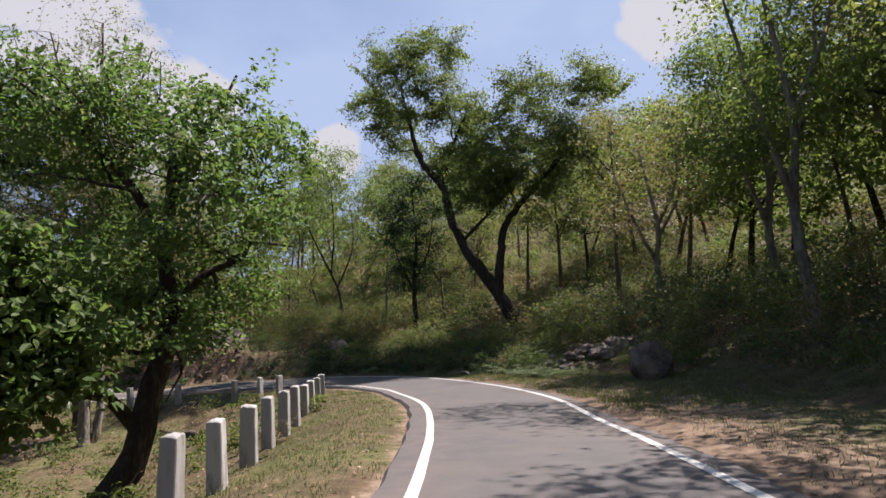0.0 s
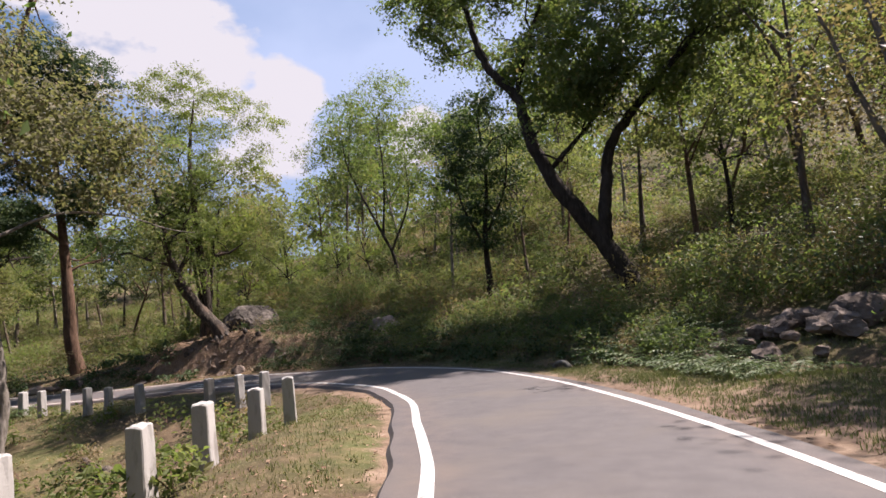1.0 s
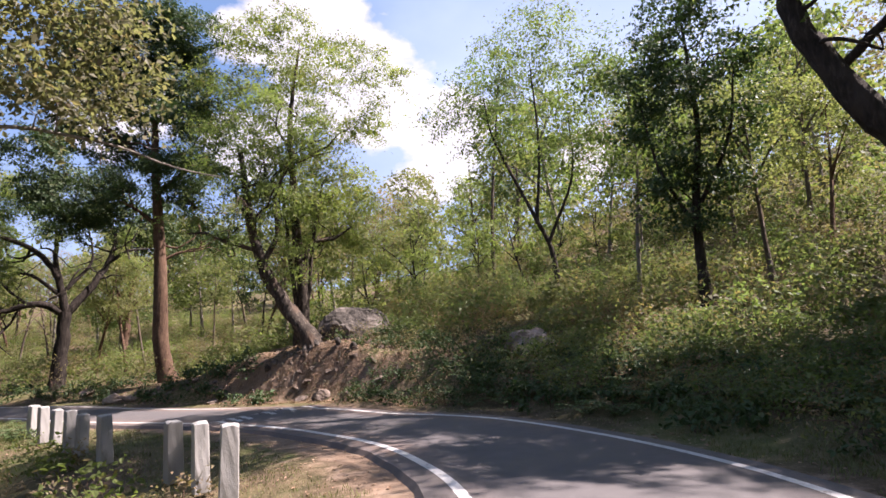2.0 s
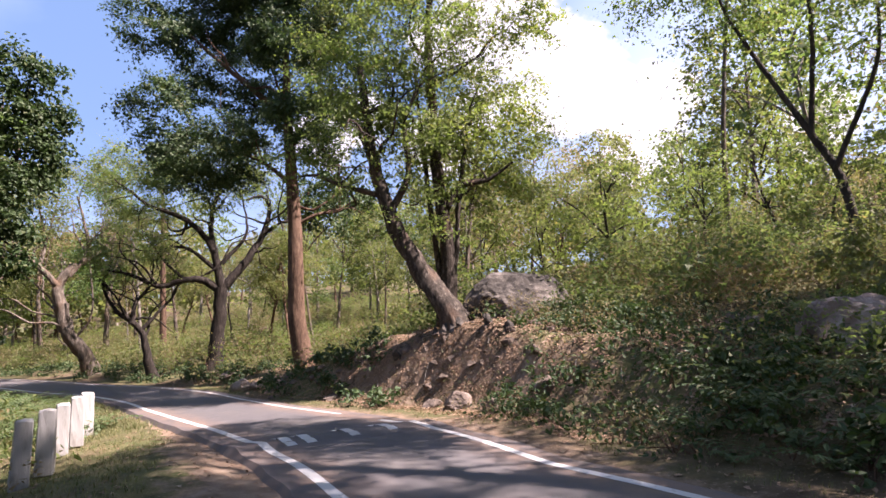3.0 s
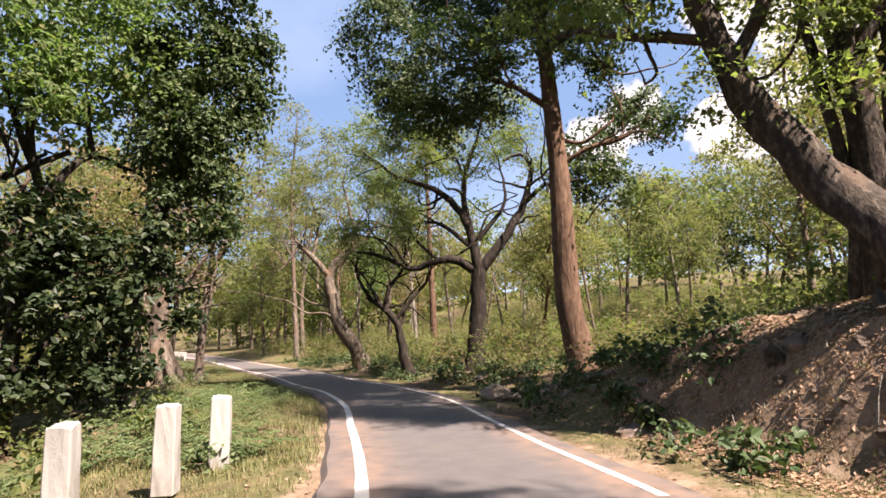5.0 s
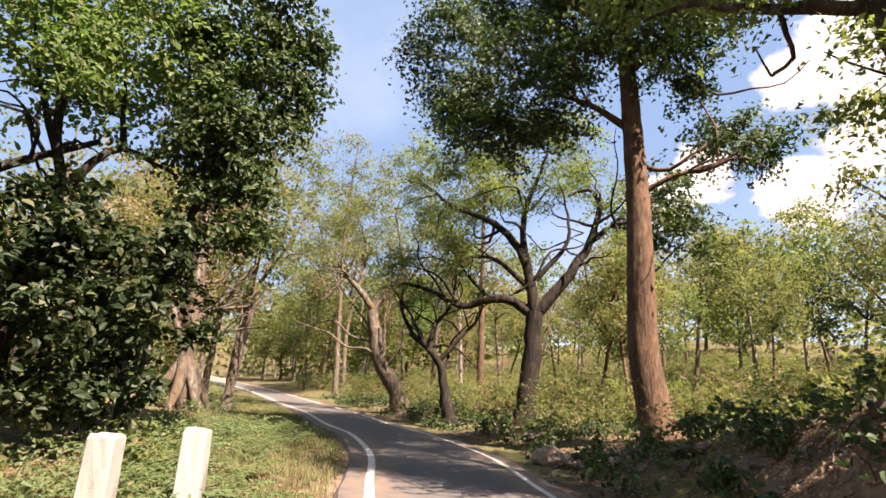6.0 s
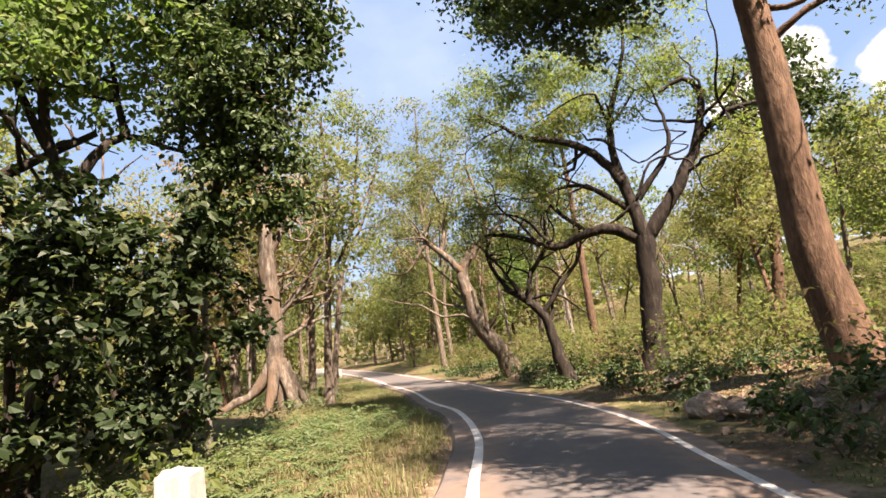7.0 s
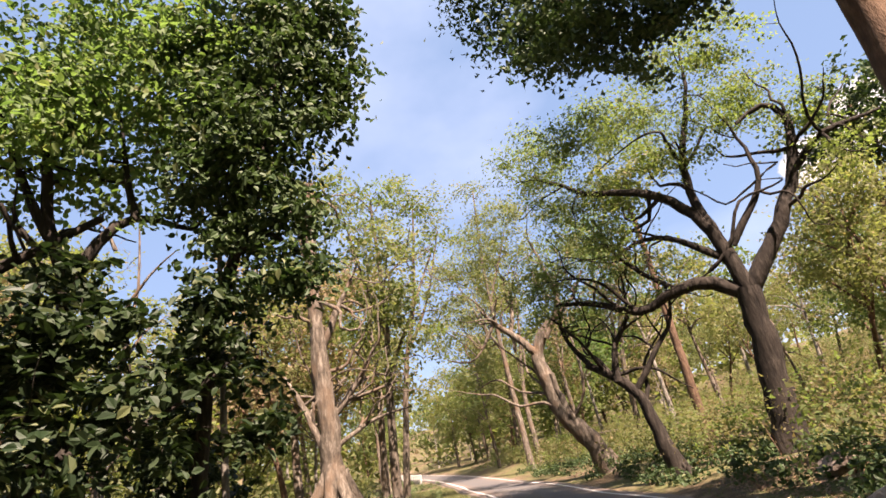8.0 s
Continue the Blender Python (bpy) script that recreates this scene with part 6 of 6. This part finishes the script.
growth("hollow_dry_scrub", "dry brown weeds in the hollow inside the bend", np.vstack([inner[1::3]]), LEAF_DRY, 408, 60, 0.13, 0.6, 0.5)
far_left = scatter(240, (-125, -28, -30, 24), 1.4, 310, lambda d, e, x, y: (d < 0) & (e > 5.5) & (e < 50))
growth("far_left_scrub", "pale green scrub under the trees across the road", far_left, LEAF_OLIVE, 413, 80, 0.38, 1.4, 1.7, 0.6)
left_far = scatter(230, (-80, -20, 0, 32), 0.8, 306, lambda d, e, x, y: (d < 0) & (e > 1.7) & (e < 22) & (x < -20.5))
growth("verge_scrub", "green weeds and seedlings beside the road", left_far, FERN, 409, 75, 0.13, 0.5, 0.45, 0.6)


def fern_mesh(seed):
    """A fern: arching fronds with paired leaflets."""
    rng = np.random.default_rng(seed)
    pieces = []
    for k in range(9):
        a = k * 0.70 + rng.random() * 0.5
        length, lift = 0.55 + 0.4 * rng.random(), 0.55 + 0.35 * rng.random()
        s = np.linspace(0, 1, 9)
        line = np.stack([np.cos(a) * s * length, np.sin(a) * s * length, lift * (s - 0.62 * s**2.2)], 1)
        pieces.append(tube(line[::4], np.array([0.008, 0.006, 0.003]), 3))
        side = np.array([-math.sin(a), math.cos(a), 0])
        for i in range(1, 9):
            w = 0.19 * (1 - abs(s[i] - 0.35) * 1.15)
            for sg in (-1, 1):
                p, q = line[i], line[i] + side * sg * w + (np.cos(a) * 0.05, np.sin(a) * 0.05, -0.03)
                d = np.array([math.cos(a), math.sin(a), 0]) * 0.035
                pieces.append((np.array([p - d * 0.6, (p + q) / 2 - d + (0, 0, 0.012), q, (p + q) / 2 + d + (0, 0, 0.012)]), np.array([[0, 1, 2, 3]])))
    v, f = joined(pieces)
    return mesh_of("fern", v, f, FERN)


fern_meshes = [fern_mesh(k) for k in range(4)]
fern_at = scatter(150, (-14, 6, 20, 42), 0.55, 307, lambda d, e, x, y: (d > 0) & (e > np.where(y < 31, 2.4, 1.4)) & (e < 6.0) & (x > -8.5))
fern_at = np.vstack([fern_at, scatter(55, (-32, -21, 24, 31), 0.5, 308, lambda d, e, x, y: (d < 0) & (e > 1.6) & (e < 5.0))])
rng = np.random.default_rng(9)
for (fx, fy), fz in zip(fern_at, land(fern_at[:, 0], fern_at[:, 1])):
    ob = new("fern", fern_meshes[int(rng.integers(4))])
    ob.matrix_basis = pose(fx, fy, fz - 0.02, 0, 0, rng.random() * 360) @ Matrix.Scale(0.55 + 0.55 * rng.random(), 4)
    tagged(ob, "green fern with arching fronds beside the road", "fern", "ferns beside the road")


def blades(name, label, plan, seed, tall, per):
    """Tufts of grass blades."""
    rng = np.random.default_rng(seed)
    z = land(plan[:, 0], plan[:, 1])
    p = np.repeat(np.column_stack([plan, z]), per, 0)
    n = len(p)
    p[:, :2] += rng.normal(size=(n, 2)) * 0.07
    h = tall * (0.4 + 0.9 * rng.random((n, 1)))
    a = rng.random(n) * 6.283
    side = np.stack([np.cos(a), np.sin(a), 0 * a], 1) * 0.007
    bend = np.stack([np.cos(a + 1.3), np.sin(a + 1.3), 0 * a], 1) * h * (0.2 + 0.5 * rng.random((n, 1)))
    v = np.stack([p - side, p + side, p + bend + (0, 0, 1) * h], 1).reshape(-1, 3)
    return tagged(new(name, mesh_of(name, v, [np.arange(n * 3).reshape(n, 3)], GRASS)), label, "grass", kind="stuff")


def plan_cloud(count, box, seed, ok):
    rng = np.random.default_rng(seed)
    x = box[0] + (box[1] - box[0]) * rng.random(count * 4)
    y = box[2] + (box[3] - box[2]) * rng.random(count * 4)
    near, dist = by_road(x, y)
    keep = ok(dist, np.abs(dist) - SIDE[near, 0], x, y)
    return np.stack([x, y], 1)[keep][:count]


blades("grass", "short dry and green grass on the inner verge", plan_cloud(9500, (-30, 1, -2, 31), 501, lambda d, e, x, y: (d < 0) & (e > 0.75 + 0.9 * np.exp(-((x + 11) / 6) ** 4) + 0.35 * waves(x, y, 2.0, 5)) & (e < 3.6)), 502, 0.065, 6)
blades("grass", "thin dry grass on the outer verge", plan_cloud(7500, (-34, 9, 2, 36), 503, lambda d, e, x, y: (d > 0) & (e > 1.0 + 0.5 * waves(x, y, 2.3, 6)) & (e < 5.0)), 504, 0.065, 5)
blades("grass", "green grass beside the road beyond the guard stones", plan_cloud(8000, (-60, -20, 20, 32), 505, lambda d, e, x, y: (d < 0) & (e > 0.6) & (e < 4.5)), 506, 0.14, 6)
blades("grass", "dry tan grass on the broad outer verge", plan_cloud(9000, (-2, 11, 10, 31), 512, lambda d, e, x, y: (d > 0) & (e > 0.7 + 0.4 * waves(x, y, 2.1, 9)) & (e < 6.5) & (waves(x, y, 1.3, 10) > -0.5)), 513, 0.085, 6)
lit = plan_cloud(9000, (-32, 12, -2, 38), 507, lambda d, e, x, y: (e > 0.35) & (e < 6.0))
lv, lf = leaves(np.column_stack([lit, land(lit[:, 0], lit[:, 1]) + 0.012]), 0.075, np.random.default_rng(508), 0.6, hang=0.0, lie=slope_of(lit[:, 0], lit[:, 1]))
tagged(new("fallen_leaves", mesh_of("fallen_leaves", lv, [lf], LITTER)), "scattered dry brown fallen leaves", "leaf litter", kind="stuff")


# ---------------------------------------------------------------- rocks
def rock_mesh(seed, sx, sy, sz, rough=0.22, cuts=4, mat=ROCK_GREY, planes_n=16, deep=0.55):
    """A broken rock: a ball cut by flat faces, then roughened."""
    rng = np.random.default_rng(seed)
    bm = bmesh.new()
    bmesh.ops.create_icosphere(bm, subdivisions=cuts, radius=1.0)
    planes = [(Vector(unit(rng.normal(size=3))), deep + (0.95 - deep) * rng.random()) for _ in range(planes_n)]
    off = Vector(rng.normal(size=3) * 5)
    for v in bm.verts:
        p = v.co.copy()
        for nrm, d in planes:
            k = p.dot(nrm) - d
            if k > 0:
                p -= nrm * k
        ridge = abs(noise.noise(p * 2.6 + off)) + 0.5 * abs(noise.noise(p * 6.1 + off)) + 0.3 * noise.noise(p * 13 + off)
        p *= 1 + rough * (noise.noise(p * 1.2 + off) - 0.75 * ridge + 0.3)
        v.co = Vector((p.x * sx, p.y * sy, p.z * sz))
    me = bpy.data.meshes.new("rock")
    bm.to_mesh(me)
    bm.free()
    me.materials.append(mat)
    return me


def rock(label, mesh, x, y, z, yaw=0, tip=0, group="", name="rock"):
    ob = new(name, mesh)
    ob.matrix_basis = pose(x, y, z, tip, 0, yaw)
    return tagged(ob, label, "rock", group)


rock("large rounded grey boulder with dark streaks beside the leaning tree", rock_mesh(1, 1.80, 1.45, 1.58, 0.12, 5, ROCK_GREY, 9, 0.78), -16.25, 38.75, 0.22, 65, name="boulder")
rock("squat dark brown boulder on the verge", rock_mesh(6, 0.74, 0.68, 0.95, 0.10, 4, ROCK_BROWN, 10, 0.66), 7.75, 16.3, ground_z(7.75, 16.3) + 0.40, 100, name="boulder")
rng = np.random.default_rng(31)
for k in range(28):
    rx, ry = 7.4 + rng.normal() * 1.1, 23.5 + rng.normal() * 1.0
    s = 0.12 + 0.34 * rng.random() ** 1.5
    rock("pale brown broken rock in a heap on the verge", rock_mesh(50 + k, s * 1.2, s, s * 0.75, 0.3, 3, ROCK_HEAP), rx, ry, ground_z(rx, ry) + 0.12 + 0.3 * max(0, 1 - math.hypot(rx - 7.4, ry - 23.5) / 1.6), rng.random() * 360, rng.normal() * 15, "heap of broken rock")
rock("large broken block of pale brown rock in the heap", rock_mesh(66, 0.75, 0.5, 0.5, 0.14, 4, ROCK_HEAP, 10, 0.6), 8.5, 23.4, ground_z(8.5, 23.4) + 0.22, 20, 8, "heap of broken rock")
# exposed earth and rock in the cut bank below the boulder
for k in range(64):
    rx, ry = -20.4 + 7.8 * rng.random(), 35.5 + 1.9 * rng.random()
    s = 0.06 + 0.18 * rng.random() ** 2
    rock("weathered brown rock sticking out of the cut bank", rock_mesh(70 + k, s * 1.4, s, s * 0.8, 0.3, 3, ROCK_BANK), rx, ry, ground_z(rx, ry) - 0.30 * s, rng.random() * 360, 35, "rocks in the cut bank", "bank_rock")
for k, (rx, ry, w, h) in enumerate([(-17.0, 36.45, 0.16, 0.42), (-16.7, 36.5, 0.13, 0.36), (-17.3, 36.35, 0.12, 0.30), (-16.4, 36.5, 0.14, 0.30), (-15.2, 36.4, 0.18, 0.34), (-14.4, 36.3, 0.20, 0.36), (-18.5, 35.9, 0.16, 0.32)]):
    rock("grey upright rib of rock showing in the cut bank", rock_mesh(200 + k, w, w * 0.8, h, 0.25, 3, ROCK_GREY), rx, ry, ground_z(rx, ry) - 0.02, k * 31, -24, "rocks in the cut bank", "bank_rock")
face = plan_cloud(10000, (-21.5, -13.4, 34.0, 38.0), 514, lambda d, e, x, y: (d > 0) & (e > 1.7) & (e < 4.9) & (waves(x, y, 1.6, 15) > -0.75))
fv, ff = leaves(np.column_stack([face, land(face[:, 0], face[:, 1]) + 0.03]), 0.065, np.random.default_rng(515), 0.6, hang=0.0, lie=slope_of(face[:, 0], face[:, 1]))
tagged(new("fallen_leaves", mesh_of("fallen_leaves", fv, [ff], LITTER)), "thick reddish leaf litter on the face of the bank", "leaf litter", kind="stuff")
cut = plan_cloud(20000, (-34, -6, 33.2, 39.5), 509, lambda d, e, x, y: (d > 0) & (e > 1.3) & (e < 6.2))
cv, cf = leaves(np.column_stack([cut, land(cut[:, 0], cut[:, 1]) + 0.02]), 0.075, np.random.default_rng(510), 0.6, hang=0.0, lie=slope_of(cut[:, 0], cut[:, 1]))
tagged(new("fallen_leaves", mesh_of("fallen_leaves", cv, [cf], LITTER)), "reddish brown leaf litter lying on the cut bank", "leaf litter", kind="stuff")
rock("pale-topped boulder in the ferns", rock_mesh(3, 0.8, 0.65, 0.75, 0.2, 4, ROCK_PALE), -7.2, 36.3, ground_z(-7.2, 36.3) + 0.2, 15, name="boulder")
sticks = plan_cloud(110, (-34, -6, 33.2, 39.5), 511, lambda d, e, x, y: (d > 0) & (e > 1.6) & (e < 6.0))
stick_bits = []
for (sx, sy), nz in zip(sticks, slope_of(sticks[:, 0], sticks[:, 1])):
    way = rng.normal(size=3)
    way = way - nz * (way @ nz)
    way = way / np.linalg.norm(way) * (0.12 + 0.34 * rng.random())
    mid = np.array([sx, sy, ground_z(sx, sy)]) + nz * 0.03
    stick_bits.append(tube(np.array([mid - way, mid + nz * 0.03 * rng.random(), mid + way + nz * 0.04 * rng.random()]), [0.009, 0.008, 0.004], 4))
sv, sf = joined(stick_bits)
tagged(new("fallen_sticks", mesh_of("fallen_sticks", sv, sf, BARK_GREY, True)), "thin dead sticks lying on the cut bank", "sticks", kind="stuff")
for k, (rx, ry, s) in enumerate([(-27.1, 34.7, 0.44), (-26.3, 35.0, 0.30), (-27.8, 35.0, 0.26), (-14.9, 34.9, 0.38), (-13.6, 34.7, 0.26), (-15.8, 34.9, 0.22), (-12.3, 35.0, 0.28), (-30.4, 35.4, 0.35), (-24.6, 35.1, 0.25), (-9.4, 37.4, 0.4)]):
    rock("pale grey rock at the foot of the bank", rock_mesh(90 + k, s * 1.15, s, s * 0.85, 0.15, 4, ROCK_PALE if k < 1 else ROCK_HEAP), rx, ry, ground_z(rx, ry) + 0.35 * s, k * 47, 0, "rocks along the bank")


for k in range(22):
    rx, ry = -27.6 + 7.4 * rng.random(), 34.1 + 1.7 * rng.random()
    s = 0.07 + 0.17 * rng.random() ** 2
    rock("brown broken rock lying in the leaf litter of the bank", rock_mesh(150 + k, s * 1.3, s, s * 0.8, 0.3, 3, ROCK_HEAP), rx, ry, ground_z(rx, ry) + 0.2 * s, rng.random() * 360, rng.normal() * 12, "rocks along the bank")


# ---------------------------------------------------------------- small things
def ring_thing():
    """A half-sunk rubber tyre at the edge of the verge."""
    bm = bmesh.new()
    a = np.linspace(0, 2 * math.pi, 29)[:-1]
    prof = [(0.20, -0.085), (0.27, -0.10), (0.305, -0.07), (0.31, 0.0), (0.305, 0.07), (0.27, 0.10), (0.20, 0.085), (0.215, 0.0)]
    rings = [[bm.verts.new((r * math.cos(t), w, r * math.sin(t))) for r, w in prof] for t in a]
    for i in range(len(rings)):
        for j in range(len(prof)):
            bm.faces.new((rings[i][j], rings[(i + 1) % len(rings)][j], rings[(i + 1) % len(rings)][(j + 1) % len(prof)], rings[i][(j + 1) % len(prof)]))
    bmesh.ops.recalc_face_normals(bm, faces=bm.faces[:])
    me = bpy.data.meshes.new("tyre")
    bm.to_mesh(me)
    bm.free()
    m, n, l, b = material("old_rubber", 0.8, 0.3)
    l.new(n_ramp(n, l, n_noise(n, l, n_coord(n, l, (1, 1, 1)), 8, 5), [(0.35, (0.03, 0.03, 0.03)), (0.65, (0.16, 0.15, 0.13))]), b.inputs["Base Color"])
    me.materials.append(m)
    ob = new("tyre", me)
    ob.matrix_basis = pose(1.55, 25.8, ground_z(1.55, 25.8) - 0.04, 8, 0, -25)
    tagged(ob, "dusty old tyre half buried in the grass", "tyre")


ring_thing()
log_line = spline([(-9.3, 20.6, -1.7), (-10.8, 21.7, -1.75), (-12.2, 22.6, -2.0)], 0.3)
log_line[:, 2] = land(log_line[:, 0], log_line[:, 1]) + 0.12
lv, lf = tube(log_line, np.linspace(0.16, 0.09, len(log_line)), 9, np.random.default_rng(3), 0.2)
fallen = tagged(new("log", mesh_of("log", lv, [lf], BARK_PALE, True)), "fallen pale brown log lying in the hollow", "log")
